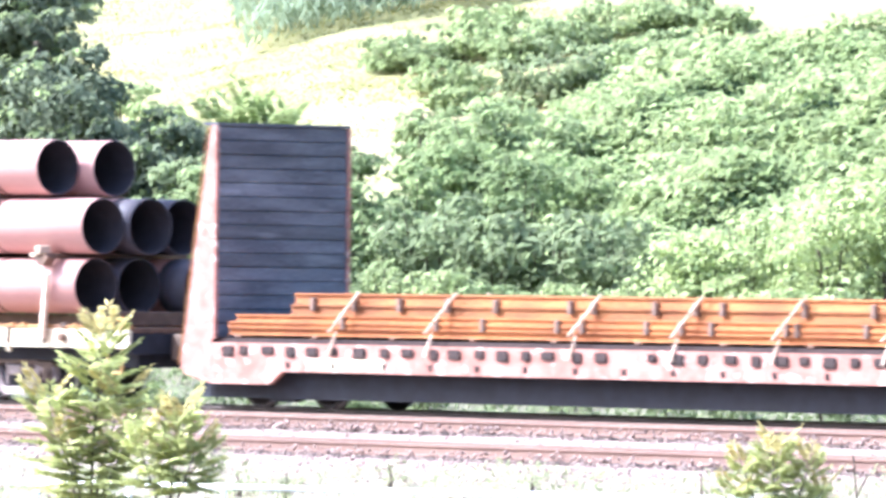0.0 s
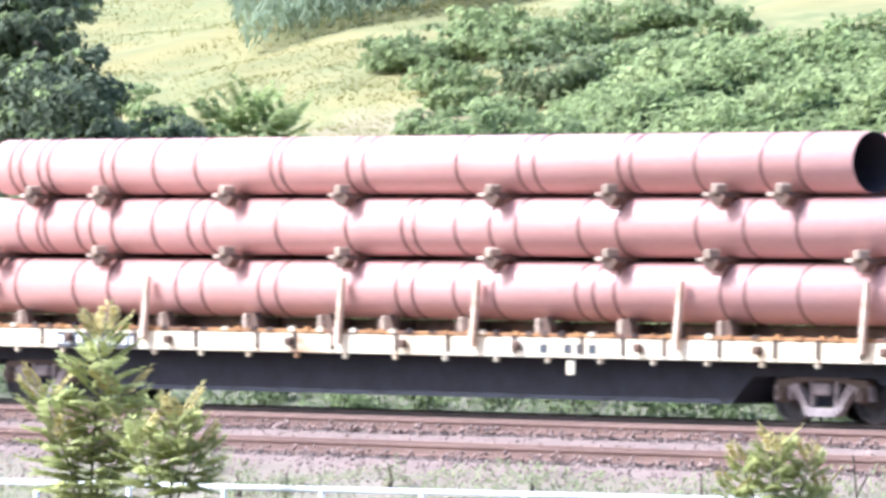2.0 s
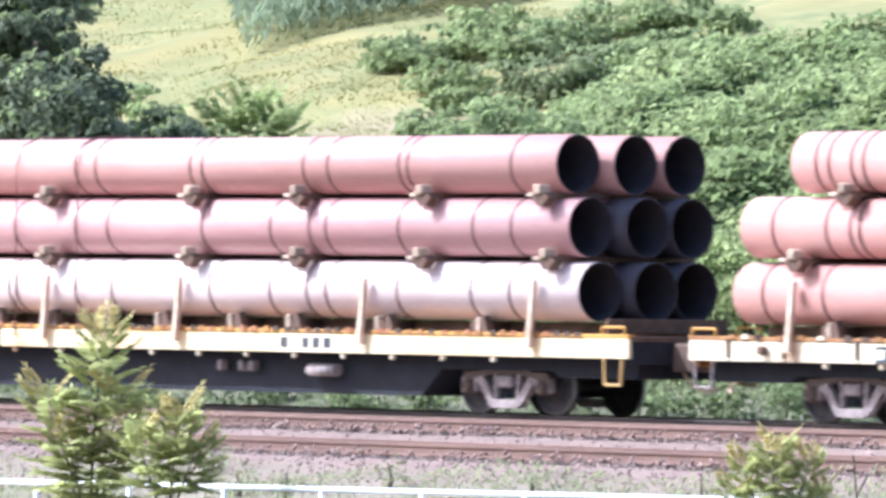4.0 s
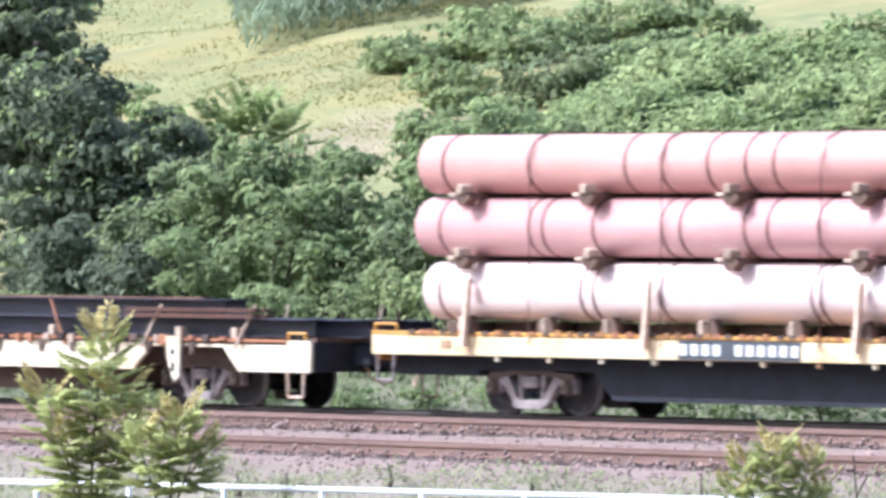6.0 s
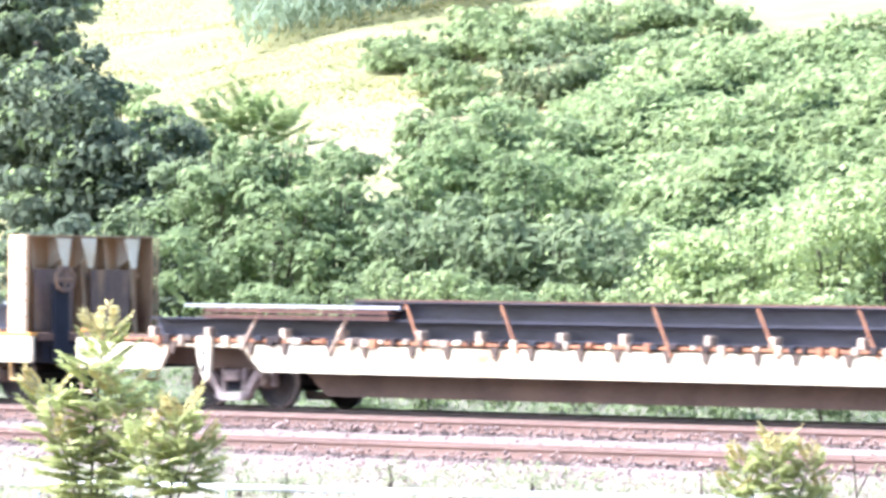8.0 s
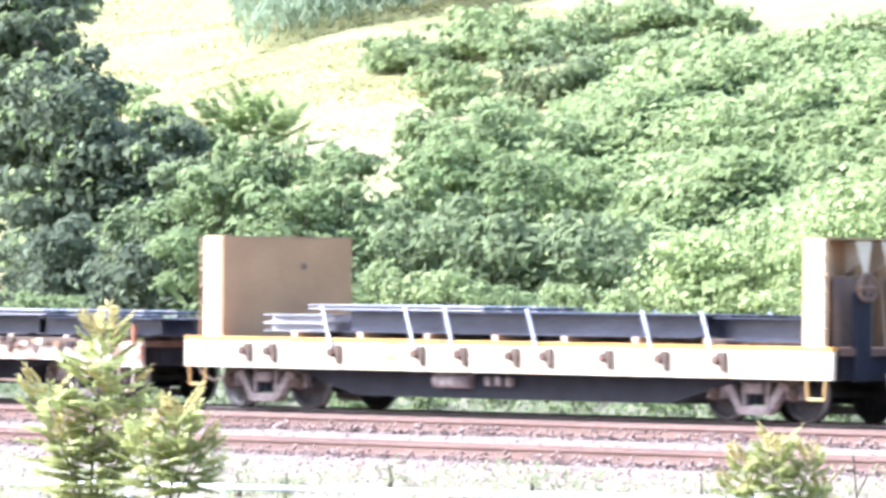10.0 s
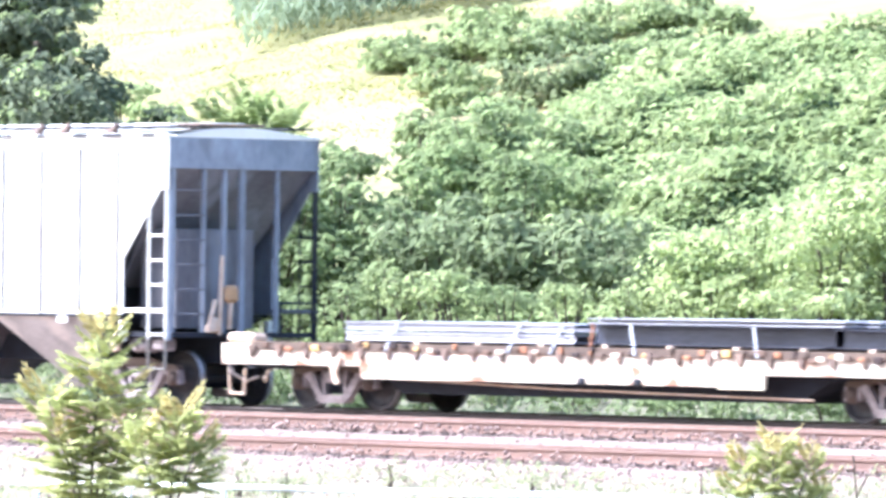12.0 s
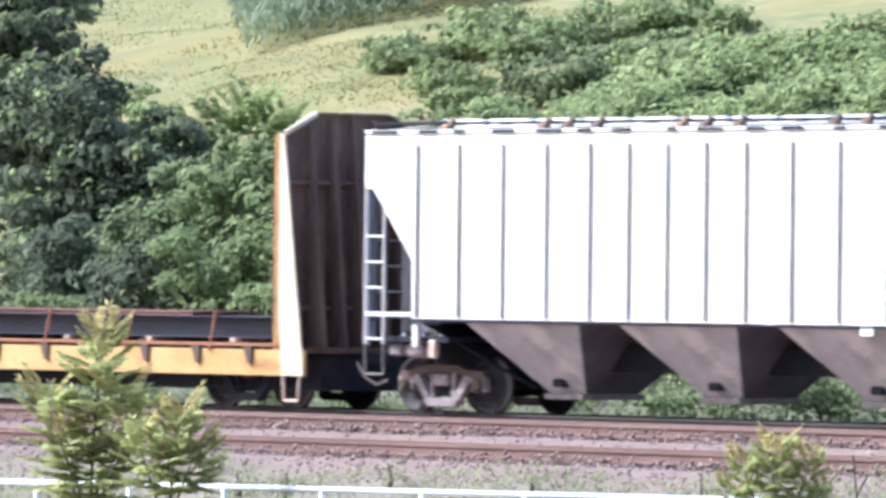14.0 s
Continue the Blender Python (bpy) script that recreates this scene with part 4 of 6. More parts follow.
def pipe_flatcar(x0, x1, trucks, plate_at, seed, stakes, cables=(), edge=YELLOW, sill=WHITE, plain=False):
    """A long flatcar for pipes: white side sills with a yellow edge, deep black centre sill."""
    c = (x0 + x1) / 2
    L = (x1 - x0) / 2
    car = mover("flatcar", "long flatcar with worn white side sills and yellow deck edge", "railcar", c, group="cars of the train")
    rng = random.Random(seed)
    part("deck", box(-L, L, -1.42, 1.42, 1.22, 1.30), TIMBER_DARK, car, "dark timber deck")
    for s in (-1, 1):
        part("side_sill", box(-L, L, min(s * 1.5, s * 1.42), max(s * 1.5, s * 1.42), 0.95, 1.27, bevel=0.008), sill, car, "worn cream-yellow side sill" if plain else "worn white side sill")
        part("deck_edge", box(-L, L, min(s * 1.51, s * 1.36), max(s * 1.51, s * 1.36), 1.275, 1.335, bevel=0.008), edge, car, "yellow deck edge" if edge is YELLOW else "rusty ochre deck edge")
    part("centre_sill", prism([(-L + 0.2, 1.2), (-L + 0.2, 0.62), (trucks[0] - c - 1.3, 0.62), (trucks[0] - c - 1.2, 0.72), (trucks[0] - c + 1.5, 0.72), (trucks[0] - c + 2.0, 0.27), (trucks[1] - c - 2.0, 0.27), (trucks[1] - c - 1.5, 0.72), (trucks[1] - c + 1.2, 0.72), (trucks[1] - c + 1.3, 0.62), (L - 0.2, 0.62), (L - 0.2, 1.2)], -1.1, 1.1), UNDER, car, "black deep centre sill")
    for e in (-1, 1):
        part("end_sill", box(min(e * L, e * (L - 0.12)), max(e * L, e * (L - 0.12)), -1.41, 1.41, 0.85, 1.21, bevel=0.01), YELLOW if e < 0 else UNDER, car)
        add_coupler(car, e * L, e)
        if e > 0:
            part("draft_housing", box(L + 0.004, L + 0.5, -0.55, 0.55, 0.74, 1.2, bevel=0.03), UNDER_BROWN, car, "dusty brown draft gear housing")
        for s in (-1, 1):
            xx = e * (L - 0.35)
            part("handrail", rods([[(xx - 0.26, s * 1.5, 1.33), (xx - 0.26, s * 1.5, 1.45), (xx + 0.26, s * 1.5, 1.45), (xx + 0.26, s * 1.5, 1.33)]], 0.022), YELLOW, car, "yellow grab rail")
        add_stirrup(car, e * (L - 0.35), 0.95, CREAM_YELLOW if e > 0 else TRUCK)
    x = -L + 0.9
    while x < L - 0.8 and not plain:
        for s in (-1, 1):
            part("stake_pocket", box(x - 0.035, x + 0.035, min(s * 1.5, s * 1.53), max(s * 1.5, s * 1.53), 1.0, 1.30, bevel=0.006), UNDER_BROWN, car)
        x += rng.choice((0.95, 1.25, 1.6))
    x = -L + 3.0
    while x < L - 3:
        part("lug", box(x - 0.05, x + 0.05, -1.47, -1.40, 0.86, 0.95, bevel=0.015), WHITE, car)
        x += 1.23
    for k in range(0 if plain else 9):
        x = -L + 1.6 + (2 * L - 3.2) * k / 8 + rng.uniform(-0.15, 0.15)
        part("ratchet", box(x - 0.09, x + 0.09, -1.6, -1.5, 1.06, 1.2, bevel=0.03), TIMBER_DARK, car, "dark tie-down ratchet")
    x = -L + 1.0
    while x < L - 1.0:
        h = rng.uniform(0.02, 0.05)
        part("cleat", prism([(x - 0.09, 1.30), (x + 0.09, 1.30), (x + 0.04, 1.337 + h), (x - 0.04, 1.337 + h)], -1.535, -1.46), rng.choice((OCHRE, STRAP_RUST, UNDER_BROWN) if plain else (edge, edge, UNDER_BROWN, POCKET, WHITE)), car)
        x += rng.uniform(0.2, 0.34) if plain else rng.uniform(0.28, 0.6)
    for x in trucks:
        add_truck(car, x - c)
    # load stakes
    for sx in stakes:
        x = sx - c
        for s in (-1, 1):
            part("stake", prism([(x - 0.05, 1.1), (x + 0.06, 1.1), (x + 0.17, 2.2), (x + 0.10, 2.2)], s * 1.585 - 0.045, s * 1.585 + 0.045), STRAP, car, "pale timber side stake")
    for sx in cables:
        z = LAYERS[2]
        part("tie_cable", rods([[(sx - c, -1.53, 1.15), (sx - c, -1.53, z), (sx - c, -1.4, z + 0.37), (sx - c, -1.0, z + 0.53), (sx - c, 1.0, z + 0.53), (sx - c, 1.4, z + 0.37), (sx - c, 1.53, z), (sx - c, 1.53, 1.15)]], 0.011, 5), BAND, car, "thin dark tie-down cable over the pipes")
    if plain:
        part("air_reservoir", rods([[(5.0, -1.25, 0.66), (5.7, -1.25, 0.66)]], 0.11, 12), TRUCK, car, "pale dusty air reservoir")
        for x in (2.7, 3.25, 3.5):
            part("brake_valve", box(x - 0.05, x + 0.05, -1.3, -1.12, 0.62, 0.80, bevel=0.02), TRUCK, car)
        part("bolted_plate", box(-L + 1.7, -L + 1.95, -1.51, -1.498, 1.06, 1.2), BUFF, car)
    else:
        part("hanging_tag", box(52.46 - c, 52.64 - c, -1.49, -1.47, 0.68, 0.90, bevel=0.008), WHITE, car, "small white hanging tag")
    for a, b, n, pl in plate_at:
        add_lettering(car, a - c, b - c, 0.96, 1.265 if plain else 1.22, -1.5, n, pl, LETTER if pl is PLATE else PLATE)
    return car


def pipe_mesh(length, r, rings):
    """A hollow pipe along x from 0, with a rounded lip; bore and lip are coloured dark as shade."""
    prof = [(0.0, r - 0.018), (0.0, r - 0.004), (0.004, r), (length - 0.004, r), (length, r - 0.004), (length, r - 0.018), (length - 0.01, r - 0.022), (0.01, r - 0.022)]
    seg = 40
    bm = bmesh.new()
    vs = [[bm.verts.new((x, q * math.cos(k * math.tau / seg), q * math.sin(k * math.tau / seg))) for k in range(seg)] for x, q in prof]
    n = len(vs)
    for i in range(n):
        for k in range(seg):
            f = bm.faces.new((vs[i][k], vs[i][(k + 1) % seg], vs[(i + 1) % n][(k + 1) % seg], vs[(i + 1) % n][k]))
            f.smooth = i in (2, 6)
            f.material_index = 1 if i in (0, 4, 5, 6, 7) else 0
    bmesh.ops.recalc_face_normals(bm, faces=bm.faces[:])
    return bm


def lathe_x(x0, x1, r, seg=40):
    """A thin sleeve round the x axis."""
    bm = bmesh.new()
    prof = [(x0, r - 0.006), (x0 + 0.004, r), (x1, r), (x1, r - 0.006)]
    vs = [[bm.verts.new((x, q * math.cos(k * math.tau / seg), q * math.sin(k * math.tau / seg))) for k in range(seg)] for x, q in prof]
    for a, b in zip(vs, vs[1:]):
        for k in range(seg):
            bm.faces.new((a[k], a[(k + 1) % seg], b[(k + 1) % seg], b[k])).smooth = True
    bmesh.ops.recalc_face_normals(bm, faces=bm.faces[:])
    return bm


def band_mesh(r):
    bm = bmesh.new()
    seg = 40
    prof = [(-0.028, r), (-0.024, r + 0.009), (0.024, r + 0.009), (0.028, r)]
    vs = [[bm.verts.new((x, q * math.cos(k * math.tau / seg), q * math.sin(k * math.tau / seg))) for k in range(seg)] for x, q in prof]
    for a, b in zip(vs, vs[1:]):
        for k in range(seg):
            bm.faces.new((a[k], a[(k + 1) % seg], b[(k + 1) % seg], b[k])).smooth = True
    bmesh.ops.recalc_face_normals(bm, faces=bm.faces[:])
    return mesh_of("band", bm, BAND)


PIPE_R = 0.482
LAYERS = (2.01, 3.045, 4.06)
BANDS = band_mesh(PIPE_R)


def pipe_load(ends, seed, bands, blocks, pale=(), mauve=()):
    """Three layers of three pipes. ends: each pipe's two end places, layer by layer from the foot, near to far; bands: on the near pipes, by layer; blocks: on the two joints."""
    rng = random.Random(seed)
    for k, (a, b) in enumerate(ends):
        layer, row = divmod(k, 3)
        look_of = "pale dusty" if k in pale else "mauve-coated" if k in mauve else "red-brown coated"
        p = mover("steel_pipe", "large " + look_of + " steel pipe with dark bands", "pipe", a, -1.0 + row * 1.0, LAYERS[layer], "pipes on the flatcars")
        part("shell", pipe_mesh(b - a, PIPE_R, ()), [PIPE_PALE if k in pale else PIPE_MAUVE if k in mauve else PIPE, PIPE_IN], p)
        # inner pipes get a dark sleeve for the shade behind the near pipe
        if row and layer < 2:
            part("bare_end", lathe_x(b - a - 0.75, b - a - 0.001, PIPE_R + 0.004), END_SHADE, p, "dark sleeve standing for shade on the inner pipe end")
        for n, x in enumerate(bands[layer]):
            if a + 0.1 < x < b - 0.1 and (row == 0 or n % 3 == row):
                part("band", BANDS, None, p, at=pose(x - a, 0, 0, ry=rng.uniform(-0.8, 0.8), rz=rng.uniform(-0.6, 0.6)))
    lo, hi = max(e[0] for e in ends) + 0.8, min(e[1] for e in ends) - 0.6
    beam = mesh_of("beam", box(-0.09, 0.09, -1.62, 1.62, -0.045, 0.045, bevel=0.012), TIMBER_DARK)
    wedge = mesh_of("wedge", prism([(-0.16, -0.05), (-0.03, -0.18), (0.07, -0.18), (0.20, -0.04), (0.16, 0.02), (-0.13, 0.02)], -1.64, -1.42), TIMBER_DARK)
    block = mesh_of("block", box(-0.10, 0.07, -1.69, -1.43, 0.01, 0.17, bevel=0.025), TIMBER)
    nub = mesh_of("nub", box(-0.40, -0.20, -1.56, -1.44, -0.03, 0.035, bevel=0.015), TIMBER)
    for z, xs in ((2.53, blocks[0]), (3.555, blocks[1])):
        for x in xs:
            d = mover("dunnage_timber", "timber cross beam with wedge blocks between pipe layers", "timber", x, 0, z, "dunnage between the pipes")
            part("beam", beam, None, d)
            part("wedge", wedge, None, d)
            part("block", block, None, d, "pale timber block", at=pose(0, 0, 0, ry=rng.uniform(-12, 12)))
            part("nub", nub, None, d)
    # end board and bearers are added to fill the gap under the pipes with dark
    first, last = min(e[0] for e in ends) + 0.1, max(e[1] for e in ends) + 0.25
    d = mover("dunnage_timber", "dark timber end board across the flatcar deck", "timber", last + 0.003, 0, 1.337, "dunnage between the pipes")
    part("board", box(0, 0.06, -1.34, 1.34, 0.0, 0.24, bevel=0.012), TIMBER_DARK, d)
    for y in (-0.72, 0.0, 0.72):
        d = mover("dunnage_timber", "long dark timber bearer under the lowest pipes", "timber", first, y, 1.337, "dunnage between the pipes")
        part("beam", box(0, last - first, -0.09, 0.09, 0.0, 0.165, bevel=0.012), TIMBER_DARK, d)
    x = lo
    low_block = mesh_of("block", box(-0.06, 0.06, -1.5, -1.3, 0.0, 0.24, bevel=0.02), TIMBER)
    low_beam = mesh_of("beam", box(-0.09, 0.09, -1.48, -0.82, 0.0, 0.17, bevel=0.012), TIMBER_DARK)
    chock = mesh_of("chock", prism([(0.12, 0.0), (0.32, 0.0), (0.30, 0.12), (0.22, 0.27), (0.15, 0.24)], -1.5, -1.36), TIMBER_DARK)
    while x < hi:
        d = mover("dunnage_timber", "timber bolster with chock block on the flatcar deck", "timber", x, 0, 1.335, "dunnage between the pipes")
        part("beam", low_beam, None, d)
        part("block", low_block, None, d, "pale timber block", at=pose(rng.uniform(-0.1, 0.1), 0, 0))
        part("chock", chock, None, d)
        x += rng.choice((1.5, 1.9, 2.3))


def extrude_x(outline, length):
    bm = bmesh.new()
    a = [bm.verts.new((0, y, z)) for y, z in outline]
    b = [bm.verts.new((length, y, z)) for y, z in outline]
    k = len(outline)
    bm.faces.new(a)
    bm.faces.new(b[::-1])
    for i in range(k):
        bm.faces.new((a[i], b[i], b[(i + 1) % k], a[(i + 1) % k]))
    bmesh.ops.recalc_face_normals(bm, faces=bm.faces[:])
    return bm


def beam_mesh(length, w, h, mat):
    """A rolled I-beam along x from 0."""
    t, q, a = 0.02, 0.008, w / 2
    return mesh_of("steel_beam", extrude_x([(-a, 0), (a, 0), (a, t), (q, t), (q, h - t), (a, h - t), (a, h), (-a, h), (-a, h - t), (-q, h - t), (-q, t), (-a, t)], length), mat)


def channel_mesh(length, w, h, mat):
    """A rolled channel along x from 0, its web to the near side."""
    a, t = w / 2, 0.025
    return mesh_of("steel_channel", extrude_x([(-a, 0), (a, 0), (a, t), (-a + 0.06, t), (-a + 0.06, h - t), (a, h - t), (a, h), (-a, h), (-a, h - t), (-a + 0.035, h - t), (-a + 0.035, t), (-a, t)], length), mat)


def beam_load(label, mat, rows, group):
    """rows: (x0, x1, y, z, width, height) of each beam."""
    for x0, x1, y, z, w, h in rows:
        b = mover("steel_beam", label, "steel beam", x0, y, z, group)
        part("beam", beam_mesh(x1 - x0, w, h, mat), None, b)


def straps(car, c, xs, z0, z1, lean, mat, y=-1.44):
    for x in xs:
        for s in (-1, 1):
            part("tie_strap", rods([[(x - c, s * -y * -1 - s * 0.04, z0), (x - c + lean, s * (y + 0.12), z1)]], 0.023, 6), mat, car)


# car with the dark boarded bulkhead
def build_car_a():
    x0, x1 = 62.7, 84.8
    c = (x0 + x1) / 2
    car = mover("bulkhead_flatcar", "faded pinkish-red bulkhead flatcar loaded with rusty bars", "railcar", c, group="cars of the train")
    a, b = x0 - c, x1 - c
    for s in (-1, 1):
        part("side_sill", prism([(a + 0.2, 1.09), (a + 0.2, 0.56), (a + 0.9, 0.40), (a + 2.4, 0.40), (a + 2.75, 0.62), (b - 2.75, 0.62), (b - 2.4, 0.40), (b - 0.9, 0.40), (b - 0.1, 0.56), (b - 0.1, 1.09)], min(s * 1.5, s * 1.40), max(s * 1.5, s * 1.40)), PINKISH, car, "faded pink-red side sill with pockets")
        # pocket and hole pieces are near black, for the dark inside them
        for k, x in enumerate((64.07, 64.47, 65.09, 65.67, 66.21, 66.74, 67.4, 68.03, 68.59, 69.23, 69.73, 70.35, 70.89, 71.46, 71.97, 72.66, 73.22, 74.4, 74.98, 75.56, 76.19, 76.76, 77.33, 77.83, 78.39, 78.94, 79.5, 80.1, 80.7, 81.3)):
            w = (0.14, 0.10, 0.15, 0.11)[k % 4]
            part("stake_pocket", box(x - c - w, x - c + w, min(s * 1.5, s * 1.53), max(s * 1.5, s * 1.53), 0.86 + 0.02 * (k % 3), 1.04, bevel=0.028), POCKET, car)
        for x in (65.6, 66.74, 68.01, 69.15, 70.28, 71.43, 72.61, 73.75, 74.89, 76.01, 77.17, 78.33):
            part("drain_hole", box(x - c - 0.05, x - c + 0.05, min(s * 1.5, s * 1.515), max(s * 1.5, s * 1.515), 0.68, 0.79, bevel=0.012), POCKET, car)
        part("paint_patch", box(66.17 - c, 68.01 - c, min(s * 1.497, s * 1.508), max(s * 1.497, s * 1.508), 0.66, 0.85), WHITE, car, "whitewashed stencil patch")
    # deck colour holds the shadow line between sill and load
    part("deck", box(a + 0.2, b - 0.1, -1.40, 1.40, 1.05, 1.168), POCKET, car, "recessed deck coloured dark for its shadow line")
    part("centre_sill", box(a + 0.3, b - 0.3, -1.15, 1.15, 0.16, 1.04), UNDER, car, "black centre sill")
    bulk = part("bulkhead", box(a + 0.86, a + 0.94, -1.46, 1.46, 1.15, 4.74), BULK_DARK, car, "tall bulkhead faced with dark boards")
    n = 15
    for k in range(n):
        z = 1.18 + k * (4.74 - 1.18) / n
        part("board", box(a + 0.945, a + 0.985 + 0.012 * (k % 2), -1.44, 1.44, z, z + (4.74 - 1.18) / n - 0.014, bevel=0.006), BULK_DARK, bulk)
    part("top_cap", box(a + 0.66, a + 1.02, -1.49, 1.49, 4.745, 4.79), BULK_DARK, bulk)
    for s in (-1, 1):
        part("side_gusset", prism([(a + 0.86, 4.74), (a + 0.93, 4.74), (a + 0.93, 0.62), (a + 0.12, 0.62)], min(s * 1.506, s * 1.465), max(s * 1.506, s * 1.465)), PINKISH, bulk, "tapered pink-red gusset plate")
        part("edge_post", box(a + 0.935, a + 1.01, min(s * 1.515, s * 1.445), max(s * 1.515, s * 1.445), 1.15, 4.74), PINKISH, bulk)
        part("ladder", rods([[(a + 0.02, s * 1.45, 0.7), (a + 0.72, s * 1.45, 4.7)]] + [[(a + 0.02 + 0.7 * q, s * 1.45, 0.7 + 4 * q), (a + 0.02 + 0.7 * q, s * 1.05, 0.7 + 4 * q)] for q in (0.15, 0.25, 0.35, 0.45, 0.55, 0.65, 0.75, 0.85)], 0.018, 5), OCHRE, bulk)
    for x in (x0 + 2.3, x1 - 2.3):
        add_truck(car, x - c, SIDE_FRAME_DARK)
    add_coupler(car, a + 0.2, -1)
    rng = random.Random(2)
    rows = []
    for z, h, st in ((1.22, 0.12, 0.95), (1.345, 0.10, 1.05), (1.45, 0.115, 1.15), (1.57, 0.17, 2.7), (1.745, 0.185, 2.75)):
        for k in range(4):
            rows.append((x0 + st + rng.uniform(0.0, 0.3), x1 - 0.6, -1.15 + 0.76 * k + rng.uniform(-0.035, 0.02), z, 0.5, h))
    for k in range(9):
        d = mover("dunnage_timber", "dark timber bolster under rusty bars", "timber", x0 + 1.5 + 1.95 * k, 0, 1.168, "dunnage under bars")
        part("block", box(-0.08, 0.08, -1.42, 1.42, 0.0, 0.05, bevel=0.012), TIMBER_DARK, d)
    for bx0, bx1, y, z, w, h in rows:
        b = mover("steel_channel", "rusty orange steel channel stacked on the flatcar", "steel bar", bx0, y, z, "rusty bars")
        part("channel", channel_mesh(bx1 - bx0, w, h, RUST_LOAD), None, b)
    for x, z in [(x, 1.64) for x in (66.11, 67.15, 68.27, 69.45, 70.61, 72.38, 72.93, 74.35, 75.28, 75.89, 77.72, 79.23)] + [(x, 1.33) for x in (66.86, 69.18, 70.3, 72.08, 72.67, 74.16, 74.96, 75.64, 77.32, 77.56, 79.08)]:
        p = mover("spacer_block", "rust-stained spacer between the bars", "spacer", x, -1.435, z, "spacers")
        part("block", box(-0.045, 0.045, -0.01, 0.08, 0, 0.22, bevel=0.01), RIB_BROWN, p)
    straps(car, c, [66.73, 69.11, 72.56, 74.91, 77.2, 79.61], 0.92, 1.30, 0.0, STRAP, -1.56)
    straps(car, c, [66.73, 69.11, 72.56, 74.91, 77.2, 79.61], 1.29, 1.96, 0.58, STRAP, -1.56)


def build_car_d():
    """Depressed-side flatcar: raised ends over the trucks, white sides between."""
    x0, x1 = -19.22, 6.59
    c = (x0 + x1) / 2
    car = mover("flatcar", "long flatcar with dropped white side sills loaded with dark beams", "railcar", c, group="cars of the train")
    cut = ((1.99, 2.45, 4.36, 4.77), (-17.0, -16.75, -14.84, -14.34))
    for s in (-1, 1):
        y0, y1 = min(s * 1.5, s * 1.42), max(s * 1.5, s * 1.42)
        out = [(x0, 1.12), (x0, 0.62), (cut[1][0], 0.62), (cut[1][1], 1.01), (cut[1][2], 1.01), (cut[1][3], 0.61), (cut[0][0], 0.61), (cut[0][1], 1.01), (cut[0][2], 1.01), (cut[0][3], 0.61), (x1, 0.61), (x1, 1.14),
               (x1 - 0.55, 1.14), (x1 - 0.6, 1.06), (x0 + 0.6, 1.06), (x0 + 0.55, 1.12)]
        part("side_sill", prism([(x - c, z) for x, z in out], y0, y1), WHITE, car, "worn white dropped side sill")
        part("deck_edge", box(x0 - c + 0.6, x1 - c - 0.6, min(s * 1.52, s * 1.38), max(s * 1.52, s * 1.38), 1.10, 1.15, bevel=0.006), STRAP_RUST, car, "orange rusty deck edge")
        x = x0 + 2.6
        k = 0
        while x < x1 - 2.3:
            part("stake_pocket", prism([(x - c - 0.1, 1.09), (x - c + 0.1, 1.09), (x - c + 0.02, 0.88), (x - c - 0.02, 0.88)], min(s * 1.5, s * 1.54), max(s * 1.5, s * 1.54)), UNDER_BROWN, car)
            x += 0.86 + 0.3 * (k % 2)
            k += 1
    part("deck", box(x0 - c, x1 - c, -1.36, 1.36, 0.98, 1.19), TIMBER_DARK, car)
    crng = random.Random(77)
    x = x0 + 2.2
    while x < x1 - 1.8:
        w, h = crng.uniform(0.03, 0.10), crng.uniform(0.03, 0.10)
        part("cleat", box(x - c - w, x - c + w, -1.56, -1.48, 1.02 + crng.uniform(0, 0.1), 1.06 + 0.1 + h * 0.5, bevel=0.012), crng.choice((STRAP_RUST, UNDER_BROWN, UNDER, TIMBER, POCKET, WHITE)), car)
        x += crng.uniform(0.15, 0.5)
    part("centre_sill", prism([(x - c, z) for x, z in ((x0 + 0.1, 0.97), (x0 + 0.1, 0.7), (-13.8, 0.7), (-13.2, 0.22), (1.0, 0.22), (1.6, 0.7), (x1 - 0.1, 0.7), (x1 - 0.1, 0.97))], -1.05, 1.05), UNDER_BROWN, car, "dusty brown deep centre sill")
    for x in (3.3, -15.6):
        add_truck(car, x - c)
        jp = part("jack_post", prism([(x - c - 0.32, 1.18), (x - c + 0.05, 1.18), (x - c + 0.03, 0.82), (x - c + 0.02, 0.50), (x - c - 0.10, 0.42), (x - c - 0.22, 0.66), (x - c - 0.28, 0.82)], -1.60, -1.53), WHITE, car, "pale bracket post beside the truck")
        part("post_hole", box(x - c - 0.18, x - c - 0.09, -1.606, -1.595, 0.86, 0.97, bevel=0.004), UNDER, jp)
        part("post_slot", box(x - c - 0.17, x - c - 0.08, -1.606, -1.595, 0.58, 0.74, bevel=0.004), UNDER, jp)
    for e, x in ((-1, x0), (1, x1)):
        add_coupler(car, x - c, e)
        add_stirrup(car, x - c - e * 0.35, 0.62, STRAP)
        part("end_sill", box(min(x - c, x - c + e * 0.03), max(x - c, x - c + e * 0.03), -1.40, 1.40, 0.62, 1.12), UNDER, car, "black end sill")
        if e > 0:
            part("draft_housing", box(x - c + 0.035, x - c + 0.5, -0.6, 0.6, 0.72, 1.08, bevel=0.03), UNDER, car)
        for s in (-1, 1):
            xx = x - c - e * 0.35
